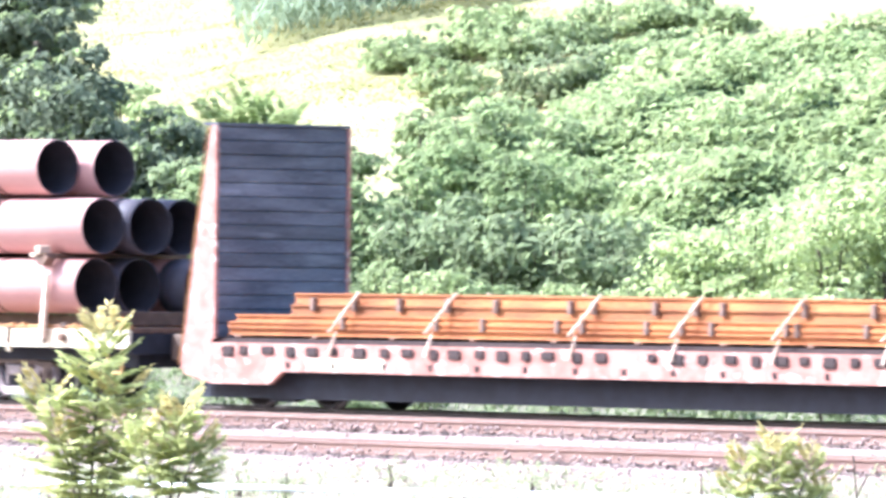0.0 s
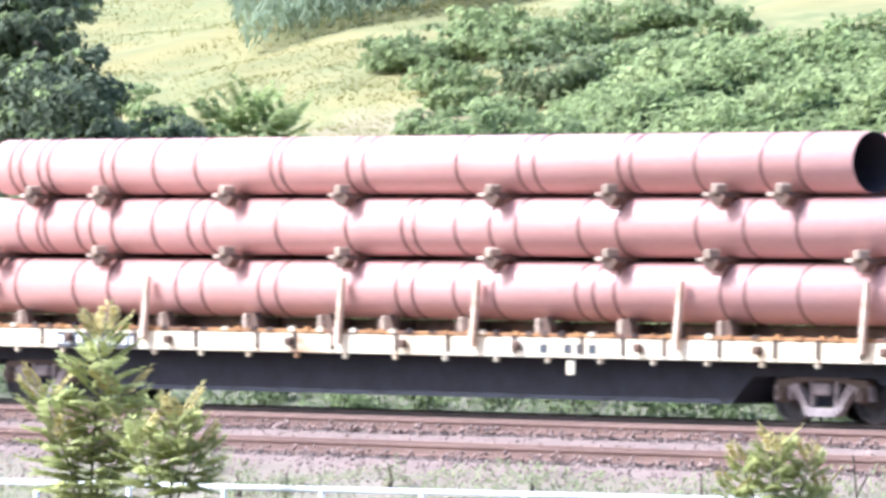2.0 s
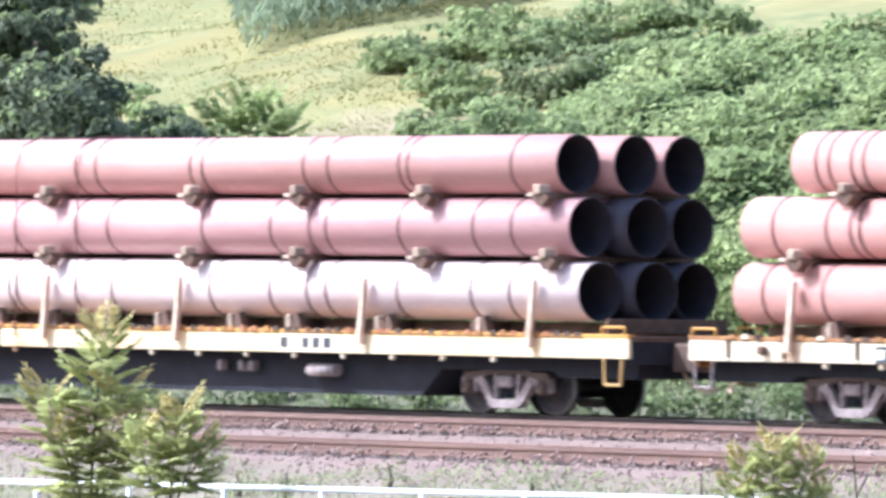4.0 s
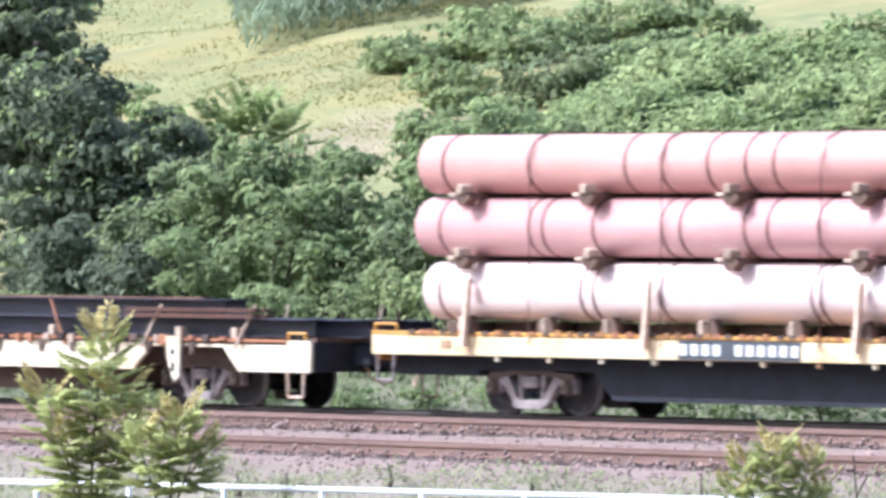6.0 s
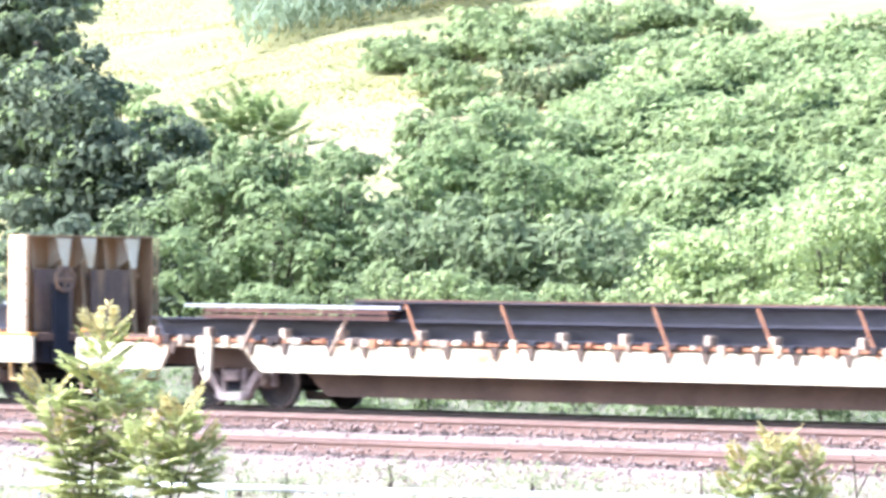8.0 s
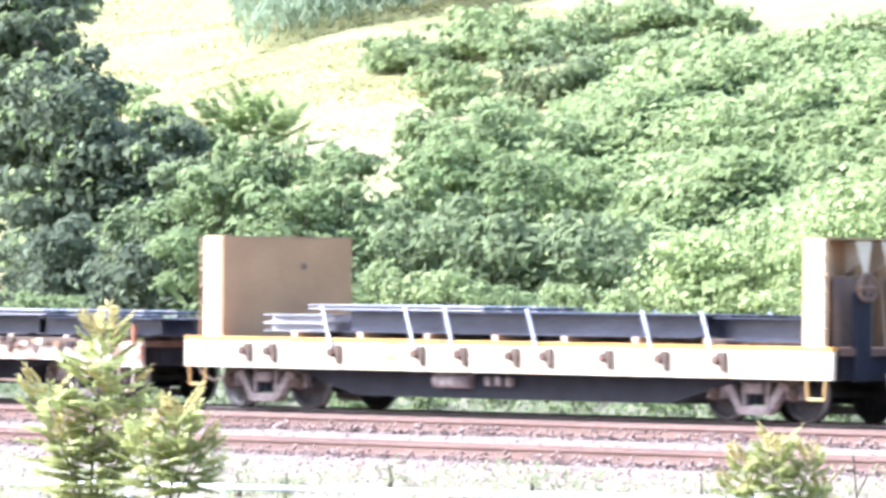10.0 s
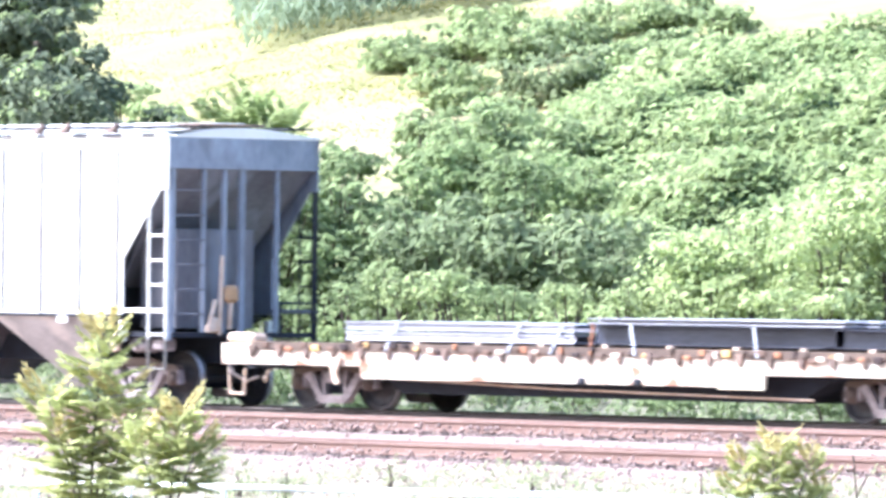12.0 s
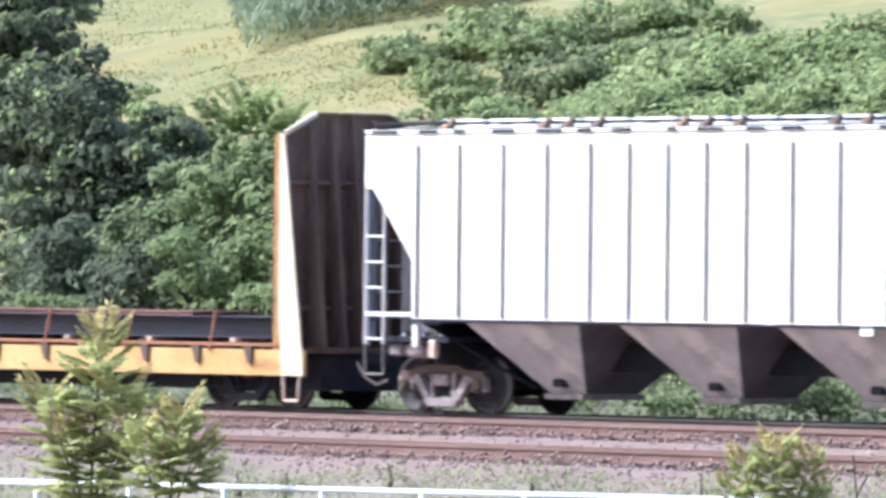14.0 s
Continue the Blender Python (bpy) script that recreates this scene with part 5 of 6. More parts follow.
            part("handrail", rods([[(xx - 0.22, s * 1.48, 1.14), (xx - 0.22, s * 1.48, 1.26), (xx + 0.22, s * 1.48, 1.26), (xx + 0.22, s * 1.48, 1.14)]], 0.022), YELLOW, car, "yellow grab rail")
    rng = random.Random(8)
    rows = []
    for k in range(5):
        y = -1.22 + 0.61 * k
        rows.append((-12.34 + rng.uniform(-0.1, 0.5), 4.1 + (rng.uniform(-2.5, 0.0) if k else 0), y, 1.50, 0.40, 0.31))
        rows.append((x0 + 1.4 + rng.uniform(-0.3, 0.5), 6.9 + rng.uniform(-0.6, 0.2), y, 1.195, 0.44, 0.30))
    beam_load("dark mill-finish steel beam lying on the flatcar", DARK_STEEL, rows, "dark beams")
    rows = [(x, x + w, y, z, 0.16, 0.06) for x, w in ((1.8, 3.4), (-15.8, 4.7)) for y in (-1.47, -1.2) for z in (1.50, 1.60)]
    rows += [(-12.1, 3.7, -1.28, 1.812, 0.26, 0.03)]
    beam_load("rusty thin steel bar at the end of the stack", BROWN_STEEL, rows, "dark beams")
    beam_load("pale steel flat bar at the end of the dark stack", GREY_STEEL, [(-16.4, -10.94, -1.3, 1.684, 0.3, 0.05)], "dark beams")
    k = 0
    x = x0 + 2.0
    while x < x1 - 1.5:
        d = mover("dunnage_timber", "timber chock on the flatcar deck", "timber", x, 0, 1.15, "dunnage under beams")
        part("block", box(-0.08, 0.08, -1.50, -1.34, 0.0, 0.19, bevel=0.02), TIMBER, d)
        x += 1.45 + 0.5 * (k % 2)
        k += 1
    straps(car, c, [-10.27, -7.95, -4.38, -2.01, 0.22], 1.0, 1.82, -0.62, STRAP_RUST, -1.5)
    straps(car, c, [2.3, 4.75, -14.77, -12.49], 0.98, 1.72, 0.35, STRAP, -1.54)


def bulkhead_e(car, a, s, z0, z1, face, back):
    """A low boxed bulkhead: pale posts, a flat face to the load and ribs behind. s: the way its face looks along x."""
    b = part("bulkhead", box(min(a, a + s * 0.06), max(a, a + s * 0.06), -1.44, 1.44, z0, z1), face, car, "bulkhead with flat tan face and ribbed back")
    bx = a - s * 0.42
    for y in (-1.46, 1.46):
        part("corner_post", box(min(a, bx), max(a, bx), min(y, y * 0.97), max(y, y * 0.97), z0, z1 + 0.01, bevel=0.01), WHITE if y < 0 else back, b, "pale corner post")
        part("ladder", rods([[(bx - s * 0.08, y, z0 - 0.2), (bx - s * 0.08, y, z1)]] + [[(bx - s * 0.08, y, z0 + 0.28 * q), (bx + s * 0.05, y, z0 + 0.28 * q)] for q in range(1, 6)], 0.02, 5), back, b)
    for k in range(5):
        y = -1.1 + 0.55 * k
        part("rib", prism([(a - s * 0.005, z0), (a - s * 0.36, z0), (a - s * 0.16, z1 - 0.02), (a - s * 0.005, z1 - 0.02)], y - 0.04, y + 0.04), back, b)
    part("top_cap", box(min(a + s * 0.07, bx), max(a + s * 0.07, bx), -1.42, 1.42, z1 + 0.002, z1 + 0.03), back, b)
    part("cross_rail", box(min(a, a - s * 0.1), max(a, a - s * 0.1), -1.4, 1.4, z0 + 0.95, z0 + 1.05), back, b)


def build_car_e():
    x0, x1 = -35.96, -20.45
    c = (x0 + x1) / 2
    a, b = x0 - c, x1 - c
    car = mover("bulkhead_flatcar", "yellowish-white bulkhead flatcar with tan end bulkheads carrying grey beams", "railcar", c, group="cars of the train")
    for s in (-1, 1):
        part("side_sill", box(a, b, min(s * 1.5, s * 1.42), max(s * 1.5, s * 1.42), 0.68, 1.13, bevel=0.008), WHITE, car, "worn white side sill")
        part("deck_edge", box(a, b, min(s * 1.51, s * 1.36), max(s * 1.51, s * 1.36), 1.135, 1.195, bevel=0.008), YELLOW, car, "yellow deck edge")
        for x in (-34.32, -33.69, -32.05, -29.98, -28.95, -27.7, -26.9, -25.5, -24.2, -22.9):
            x -= c
            pk = part("stake_pocket", prism([(x - 0.07, 1.09), (x + 0.11, 1.09), (x + 0.11, 0.78), (x + 0.05, 0.78)], min(s * 1.5, s * 1.56), max(s * 1.5, s * 1.56)), UNDER_BROWN, car)
            part("ratchet", rods([[(x - 0.09, s * 1.5, 0.96), (x - 0.09, s * 1.60, 0.96)]], 0.075, 10), TIMBER_DARK, pk, "dark tie-down ratchet drum")
    part("deck", box(a, b, -1.35, 1.35, 1.06, 1.18), TIMBER_DARK, car)
    part("centre_sill", prism([(a + 0.1, 1.05), (a + 0.1, 0.68), (a + 2.6, 0.62), (a + 4.0, 0.25), (b - 4.0, 0.25), (b - 2.6, 0.62), (b - 0.1, 0.68), (b - 0.1, 1.05)], -1.15, 1.15), UNDER, car, "black centre sill")
    bulkhead_e(car, -35.11 - c, 1, 1.19, 2.86, TAN, BUFF)
    bulkhead_e(car, -21.12 - c, -1, 1.19, 2.86, TAN, BUFF)
    bulk = [o for o in car.children if o.name.startswith("bulkhead")][-1]
    bx = -21.12 - c
    part("back_panel", box(bx + 0.004, bx + 0.03, -1.38, 1.38, 2.36, 2.84), TAN, bulk, "orange-tan upper back panel")
    # cream plates added to draw the lit triangles on the bulkhead back
    for y in (-0.62, -0.06, 0.92):
        part("gusset", prism([(bx + 0.02, 2.84), (bx + 0.42, 2.84), (bx + 0.36, 2.5), (bx + 0.02, 2.3)], y, y + 0.03), WHITE, bulk, "cream plate added for a lit triangle")
        bm = bmesh.new()
        v = [bm.verts.new(p) for p in ((bx + 0.43, y - 0.15, 2.84), (bx + 0.43, y + 0.2, 2.84), (bx + 0.43, y + 0.12, 2.32), (bx + 0.43, y + 0.02, 2.32), (bx + 0.41, y - 0.15, 2.84), (bx + 0.41, y + 0.2, 2.84), (bx + 0.41, y + 0.12, 2.32), (bx + 0.41, y + 0.02, 2.32))]
        for q in ((0, 1, 2, 3), (7, 6, 5, 4), (0, 4, 5, 1), (1, 5, 6, 2), (2, 6, 7, 3), (3, 7, 4, 0)):
            bm.faces.new([v[i] for i in q])
        bmesh.ops.recalc_face_normals(bm, faces=bm.faces[:])
        part("face_plate", bm, WHITE, bulk, "cream tapered plate added for a lit triangle")
    for y in (-0.85, 0.42):
        part("panel", box(bx + 0.36, bx + 0.39, y - 0.36, y + 0.5, 1.22, 2.3), RIB_BROWN, bulk, "dark brown lower panel")
    part("brake_stand", box(b - 0.1, b + 0.02, -1.0, -0.66, 0.66, 2.05, bevel=0.02), UNDER, car, "dark hand brake stand")
    part("brake_wheel", rods([[(b + 0.08, -0.83 + 0.2 * math.cos(q), 2.12 + 0.2 * math.sin(q)) for q in np.linspace(0, math.tau, 15)]] + [[(b + 0.08, -1.03, 2.12), (b + 0.08, -0.63, 2.12)], [(b + 0.08, -0.83, 1.92), (b + 0.08, -0.83, 2.32)]], 0.035, 6), RIB_BROWN, car, "brown hand brake wheel")
    for x in (-22.62, -34.40):
        add_truck(car, x - c)
    for e, x in ((-1, a), (1, b)):
        add_coupler(car, x, e)
        add_stirrup(car, x - e * 0.35, 0.68, CREAM_YELLOW, drop=0.3)
    rng = random.Random(5)
    rows = []
    for k in range(5):
        y = -1.2 + 0.6 * k
        rows.append((-33.3 + rng.uniform(0, 0.5) + (0.95 if k < 2 else 0), -23.66 + rng.uniform(-0.5, 0.3), y, 1.30, 0.46, 0.37))
    rows.append((-23.6, -21.5, -0.9, 1.25, 0.4, 0.38))
    beam_load("blue-grey steel beam on the bulkhead flatcar", BLUE_STEEL, rows, "grey beams")
    rows = [(-34.0 + 0.1 * k, -32.42, -1.22 + 0.6 * k, z, 0.40, 0.14) for k in range(2) for z in (1.296, 1.44)] + [(-32.9 + 0.2 * k, -28.6, -1.15 + 0.6 * k, 1.672, 0.5, 0.08) for k in range(4)]
    beam_load("pale steel flat bar on the bulkhead flatcar", GREY_STEEL, rows, "grey beams")
    straps(car, c, [-32.12, -30.06, -29.1, -27.1, -24.41, -23.05], 1.05, 1.72, -0.42, STRAP_PALE, -1.53)
    part("air_reservoir", rods([[(-29.9 - c, -1.2, 0.54), (-29.05 - c, -1.2, 0.54)]], 0.13, 12), TRUCK, car, "pale dusty air reservoir")
    for x in (-28.6, -28.35, -28.1):
        part("brake_valve", box(x - c - 0.06, x - c + 0.06, -1.3, -1.16, 0.46, 0.62, bevel=0.02), TRUCK, car)
    part("face_plate", box(-35.05 - c + 0.01, -35.05 - c + 0.02, 0.30, 0.40, 2.33, 2.43), RIB_BROWN, car, "small dark plate on the bulkhead face")
    for k in range(7):
        d = mover("dunnage_timber", "timber chock on the flatcar deck", "timber", -33.2 + 1.65 * k, 0, 1.195, "dunnage under beams")
        part("block", box(-0.08, 0.08, -1.45, 1.45, 0.0, 0.10, bevel=0.015), TIMBER, d)


def build_car_f():
    x0, x1 = -54.53, -37.10
    c = (x0 + x1) / 2
    a, b = x0 - c, x1 - c
    car = mover("flatcar", "low worn white and rust-streaked flatcar carrying grey beams", "railcar", c, group="cars of the train")
    worn = material("rust_streaked_white", (0.76, 0.68, 0.58), (0.55, 0.42, 0.33), rough=0.6, scale=2, fine=24, stain=(0.27, 0.125, 0.075), stain_at=0.54, stain_scale=3.0, stretch=(0.7, 1, 1))
    WASHED = material("washed_grey_panel", (0.56, 0.52, 0.53), (0.44, 0.40, 0.41), rough=0.65, scale=4, fine=30, stain=(0.30, 0.2, 0.16), stain_at=0.62)
    for s in (-1, 1):
        part("side_sill", prism([(a, 1.08), (a, 0.74), (a + 3.5, 0.74), (a + 3.55, 0.54), (b - 4.45, 0.54), (b - 4.4, 0.74), (b - 1.5, 0.74), (b - 1.4, 0.64), (b, 0.64), (b, 1.08)], min(s * 1.5, s * 1.42), max(s * 1.5, s * 1.42)), worn, car, "rust-streaked white side sill")
        for k in range(24):
            x = a + 0.8 + k * (b - a - 1.6) / 23
            part("stake_pocket", prism([(x - 0.09, 1.06), (x + 0.09, 1.06), (x + 0.03, 0.86), (x - 0.03, 0.86)], min(s * 1.5, s * 1.55), max(s * 1.5, s * 1.55)), RIB_BROWN if k % 3 else UNDER_BROWN, car)
    part("deck", box(a, b, -1.41, 1.41, 0.98, 1.085), TIMBER_DARK, car)
    part("centre_sill", prism([(a + 0.1, 0.97), (a + 0.1, 0.66), (a + 3.4, 0.66), (a + 4.0, 0.30), (b - 4.2, 0.30), (b - 3.4, 0.66), (b - 0.1, 0.66), (b - 0.1, 0.97)], -1.0, 1.0), UNDER, car, "black centre sill")
    for x in (-39.12, -52.19):
        add_truck(car, x - c)
    for e, x in ((-1, a), (1, b)):
        add_coupler(car, x, e)
        add_stirrup(car, x - e * 0.4, 0.66, STRAP)
    for s in (-1, 1):
        part("deck_edge", box(a + 0.8, b - 1.7, min(s * 1.525, s * 1.425), max(s * 1.525, s * 1.425), 0.985, 1.12, bevel=0.006), UNDER_BROWN, car, "brown rusted deck edge")
    part("brake_wheel_box", box(a + 0.05, a + 0.75, -1.46, -1.1, 1.085, 1.26, bevel=0.06), STRAP, car, "peach-painted end casting")
    part("brake_rod", rods([[(a + 3.9, -1.2, 0.55), (a + 8.0, -1.2, 0.44), (b - 3.6, -1.2, 0.36)]], 0.02, 6), STRAP, car, "thin pale brake rod")
    part("tool_box", box(-42.54 - c, -41.5 - c, -1.512, -1.44, 0.50, 0.88, bevel=0.015), WHITE, car, "pale side box")
    for x in (-45.67 - c, -44.37 - c):
        part("jack_hook", box(x - 0.1, x + 0.1, -1.54, -1.46, 0.52, 0.64, bevel=0.03), UNDER, car)
    add_lettering(car, a + 4.3, a + 6.9, 0.62, 0.94, -1.5, 8, WASHED, WHITE)
    rng = random.Random(6)
    rows = []
    for k in range(5):
        y = -1.18 + 0.58 * k
        rows.append((-45.8 + rng.uniform(0, 0.2), -40.3 + rng.uniform(-0.1, 0.1), y, 1.17, 0.50, 0.33))
        rows.append((-40.1 + rng.uniform(0, 0.1), -36.75 + rng.uniform(-0.3, 0.1), y, 1.17, 0.46, 0.30))
    beam_load("blue-grey steel beam on the low flatcar", BLUE_STEEL, rows, "grey beams")
    rows = [(-51.6 + rng.uniform(0, 0.15), -45.95, -1.2 + 0.48 * k, z, 0.44, 0.14) for k in range(6) for z in (1.17, 1.34)]
    for bx0, bx1, y, z, w, h in rows:
        p = mover("steel_channel", "pale steel channel stacked on the low flatcar", "steel bar", bx0, y, z, "pale channels")
        part("channel", channel_mesh(bx1 - bx0, w, h, GREY_STEEL), None, p)
    for k in range(10):
        d = mover("dunnage_timber", "timber bolster under steel beams", "timber", -51.2 + 1.5 * k, 0, 1.085, "dunnage under beams")
        part("block", box(-0.08, 0.08, -1.45, 1.45, 0.0, 0.08, bevel=0.015), TIMBER, d)
    straps(car, c, [-50.32, -47.36, -46.34], 1.0, 1.5, 0.16, STRAP_PALE, -1.53)
    straps(car, c, [-44.37, -41.58], 1.0, 1.52, -0.26, STRAP_PALE, -1.53)
    straps(car, c, [-45.4], 1.0, 1.5, -0.1, STRAP_RUST, -1.53)
    # pale bars added on the beams to paint their sunlit top flanges
    beam_load("pale bar standing for the sunlit top flange of the beams", GREY_STEEL, [(-45.6 + 0.1 * k, -39.8 + 0.2 * k, -1.19 + 0.58 * k, 1.503, 0.5, 0.09) for k in range(5)], "grey beams")
    for x in (-37.79, -37.29):
        part("stake", box(x - c - 0.04, x - c + 0.04, -1.54, -1.46, 1.0, 1.36, bevel=0.008), STRAP_RUST, car, "rusty orange end stake")
    frng = random.Random(91)
    x = x0 + 0.9
    while x < x1 - 1.8:
        w = frng.uniform(0.03, 0.11)
        z = frng.uniform(0.93, 1.06)
        part("cleat", box(x - c - w, x - c + w, -1.565, -1.53, z, z + frng.uniform(0.05, 0.12), bevel=0.012), frng.choice((STRAP_RUST, UNDER_BROWN, POCKET, TIMBER_DARK, worn, CREAM_YELLOW)), car)
        x += frng.uniform(0.16, 0.42)
    for x in (-38.55, -51.6):
        part("brake_lever", prism([(x - c - 0.12, 0.84), (x - c + 0.16, 0.90), (x - c + 0.06, 0.62), (x - c + 0.14, 0.47), (x - c + 0.03, 0.43), (x - c - 0.06, 0.62)], -1.58, -1.53), STRAP, car, "pale brake lever bracket")


def build_hopper():
    """A three-bay covered hopper with ribbed sides and open end platforms."""
    x0, x1 = -70.18, -55.76
    c = (x0 + x1) / 2
    L = (x1 - x0) / 2
    car = mover("covered_hopper", "pale grey three-bay covered hopper car with ribbed sides", "railcar", c, group="cars of the train")
    top, bot = 4.55, 1.54
    for s in (-1, 1):
        out = [(-L, top), (-L, 3.66), (-L + 0.2, 3.66), (-L + 1.17, 2.49), (-L + 1.17, bot), (L - 1.17, bot), (L - 1.17, 2.49), (L - 0.2, 3.66), (L, 3.66), (L, top)]
        # far sheet takes the darker grey for the shade on its inner face
        side = part("side_sheet", prism(out, min(s * 1.5, s * 1.46), max(s * 1.5, s * 1.46)), HOPPER_WHITE if s < 0 else HOPPER_END, car, "pale grey side sheet with vertical ribs")
        # ribs are dark grey all over, standing for their shadowed sides
        for x in (-5.9, -4.89, -3.84, -2.8, -1.78, -0.88, 0.0, 0.88, 1.78, 2.8, 3.84, 4.89, 5.9):
            part("rib", box(x - 0.012, x + 0.012, min(s * 1.5, s * 1.54), max(s * 1.5, s * 1.54), bot + 0.03, top - 0.18), HOPPER_RIB, side)
        part("side_sill", box(-L + 1.17, L - 1.17, min(s * 1.52, s * 1.40), max(s * 1.52, s * 1.40), bot - 0.05, bot - 0.003, bevel=0.01), UNDER, car, "dark side sill")
        part("roof_rail", box(-L, L, min(s * 1.52, s * 1.42), max(s * 1.52, s * 1.42), top + 0.003, top + 0.07, bevel=0.01), HOPPER_WHITE, car)
        for e in (-1, 1):
            xs = e * (L - 0.02)
            part("end_sill", box(min(xs, e * (L - 1.2)), max(xs, e * (L - 1.2)), min(s * 1.5, s * 1.42), max(s * 1.5, s * 1.42), 1.57, 1.64, bevel=0.01), HOPPER_WHITE if s < 0 else HOPPER_END, car)
            xa, xb = e * (L - 0.03), e * (L - 0.48)
            lad = part("ladder", rods([[(xa, s * 1.49, 1.12), (xa, s * 1.49, 3.7)], [(xb, s * 1.49, 1.12), (xb, s * 1.49, 3.4)]], 0.026 if s < 0 else 0.016, 6), HOPPER_WHITE if s < 0 else UNDER, car, "side ladder")
            for q in range(5):
                z = 1.2 + 0.42 * q
                part("rung", rods([[(xa, s * 1.49, z), (xb, s * 1.49, z)]], 0.02, 6), HOPPER_WHITE if s < 0 else UNDER, lad)
            part("step", rods([[(xa, s * 1.49, 1.12), (xa, s * 1.49, 0.62), (xb, s * 1.49, 0.62), (xb, s * 1.49, 1.12)]], 0.02, 6), HOPPER_RIB, car)
            part("corner_post", box(min(e * (L - 0.05), e * L), max(e * (L - 0.05), e * L), min(s * 1.45, s * 1.40), max(s * 1.45, s * 1.40), 1.1, 3.66), UNDER if s > 0 else HOPPER_END, car)
            part("bay_brace", box(min(e * (L - 1.28), e * (L - 1.17)), max(e * (L - 1.28), e * (L - 1.17)), min(s * 1.48, s * 1.40), max(s * 1.48, s * 1.40), 1.08, 1.44), HOPPER_WHITE, car)
    for e in (-1, 1):
        # end: upright head sheet, sloped chute sheet under it
        part("head_sheet", box(min(e * L, e * (L - 0.05)), max(e * L, e * (L - 0.05)), -1.455, 1.455, 4.02, top, bevel=0.005), HOPPER_END, car, "dirty grey end sheet")
        bm = bmesh.new()
        pts = [(e * (L - 0.06), -1.45, 4.02), (e * (L - 0.06), 1.45, 4.02), (e * (L - 1.9), 1.0, 2.0), (e * (L - 1.9), -1.0, 2.0)]
        va = [bm.verts.new(p) for p in pts]
        vb = [bm.verts.new((p[0] - e * 0.05, p[1], p[2])) for p in pts]
        bm.faces.new(va)
        bm.faces.new(vb[::-1])
        for i in range(4):
            bm.faces.new((va[i], vb[i], vb[(i + 1) % 4], va[(i + 1) % 4]))
        bmesh.ops.recalc_face_normals(bm, faces=bm.faces[:])
        part("slope_sheet", bm, SLOPE_DARK, car, "dark sloping end sheet")
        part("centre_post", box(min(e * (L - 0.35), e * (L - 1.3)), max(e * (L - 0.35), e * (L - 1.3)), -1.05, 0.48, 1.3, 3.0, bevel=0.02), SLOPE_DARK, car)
        part("platform", box(min(e * L, e * (L - 1.9)), max(e * L, e * (L - 1.9)), -1.37, 1.37, 1.16, 1.24), UNDER, car)
        for y, w in ((-1.36, 0.03), (-0.75, 0.022), (-0.35, 0.03), (0.0, 0.045), (0.7, 0.022)):
            part("end_post", box(min(e * (L - 0.02), e * (L - 0.1)), max(e * (L - 0.02), e * (L - 0.1)), y - w, y + w, 1.24, 4.01), HOPPER_END, car)
        for k in range(6):
            z = 1.55 + 0.42 * k
            part("end_rung", rods([[(e * (L - 0.03), -1.36, z), (e * (L - 0.03), -0.75, z)]], 0.018, 6), SLOPE_DARK, car)
        part("end_handrail", rods([[(e * L, 0.75, 1.24), (e * L, 0.75, 1.75), (e * L, 1.4, 1.75), (e * L, 1.4, 1.24)]], 0.02, 6), UNDER, car)
        if e > 0:
            part("brake_rod", rods([[(L + 0.06, -0.50, 1.2), (L + 0.06, -0.46, 2.55)], [(L + 0.06, -0.74, 1.25), (L + 0.06, -0.58, 1.8)], [(L + 0.06, -0.3, 1.3), (L + 0.06, -0.28, 1.75)]], 0.035, 6), STRAP, car, "tan brake rigging")
            part("brake_gear_box", box(L + 0.02, L + 0.14, -0.42, -0.16, 1.75, 2.05, bevel=0.05), TAN, car, "tan brake gear housing")
            part("brake_chain_guide", box(L + 0.02, L + 0.10, -0.72, -0.5, 1.24, 1.5, bevel=0.03), STRAP, car)
        part("roof_platform", box(min(e * (L - 0.1), e * (L - 0.75)), max(e * (L - 0.1), e * (L - 0.75)), -0.8, 0.5, top + 0.2, top + 0.25, bevel=0.01), RIB_BROWN, car, "rusty brown roof end platform")
        part("brake_cylinder", rods([[(e * (L - 0.75), -1.15, 1.02), (e * (L - 1.25), -1.15, 1.02)]], 0.13, 10), TRUCK, car, "dusty brake cylinder")
        part("air_tank", box(min(e * (L - 0.35), e * (L - 0.65)), max(e * (L - 0.35), e * (L - 0.65)), -1.3, -1.02, 0.92, 1.14, bevel=0.04), TRUCK, car)
        part("reservoir_bracket", box(min(e * (L - 1.45), e * (L - 1.62)), max(e * (L - 1.45), e * (L - 1.62)), -1.4, -1.3, 0.9, 1.2, bevel=0.02), STRAP, car)
        add_coupler(car, e * L, e)
    # roof with hatches and running board
    bm = bmesh.new()
    seg = 10
    prof = [(-1.46, top), *((-1.46 + 2.92 * k / seg, top + 0.02 + 0.16 * math.sin(math.pi * k / seg)) for k in range(1, seg)), (1.46, top)]
    va = [bm.verts.new((-L, y, z)) for y, z in prof]
    vb = [bm.verts.new((L, y, z)) for y, z in prof]
    for i in range(seg):
        bm.faces.new((va[i], vb[i], vb[i + 1], va[i + 1])).smooth = True
    bm.faces.new(va[::-1])
    bm.faces.new(vb)
    bmesh.ops.recalc_face_normals(bm, faces=bm.faces[:])
    part("roof", bm, HOPPER_WHITE, car)
    for k in range(12):
        x = -L + 0.9 + k * (2 * L - 1.8) / 11
        part("hatch", box(x - 0.5, x + 0.5, -0.35, 0.35, top + 0.17, top + 0.27, bevel=0.03), HOPPER_WHITE, car)
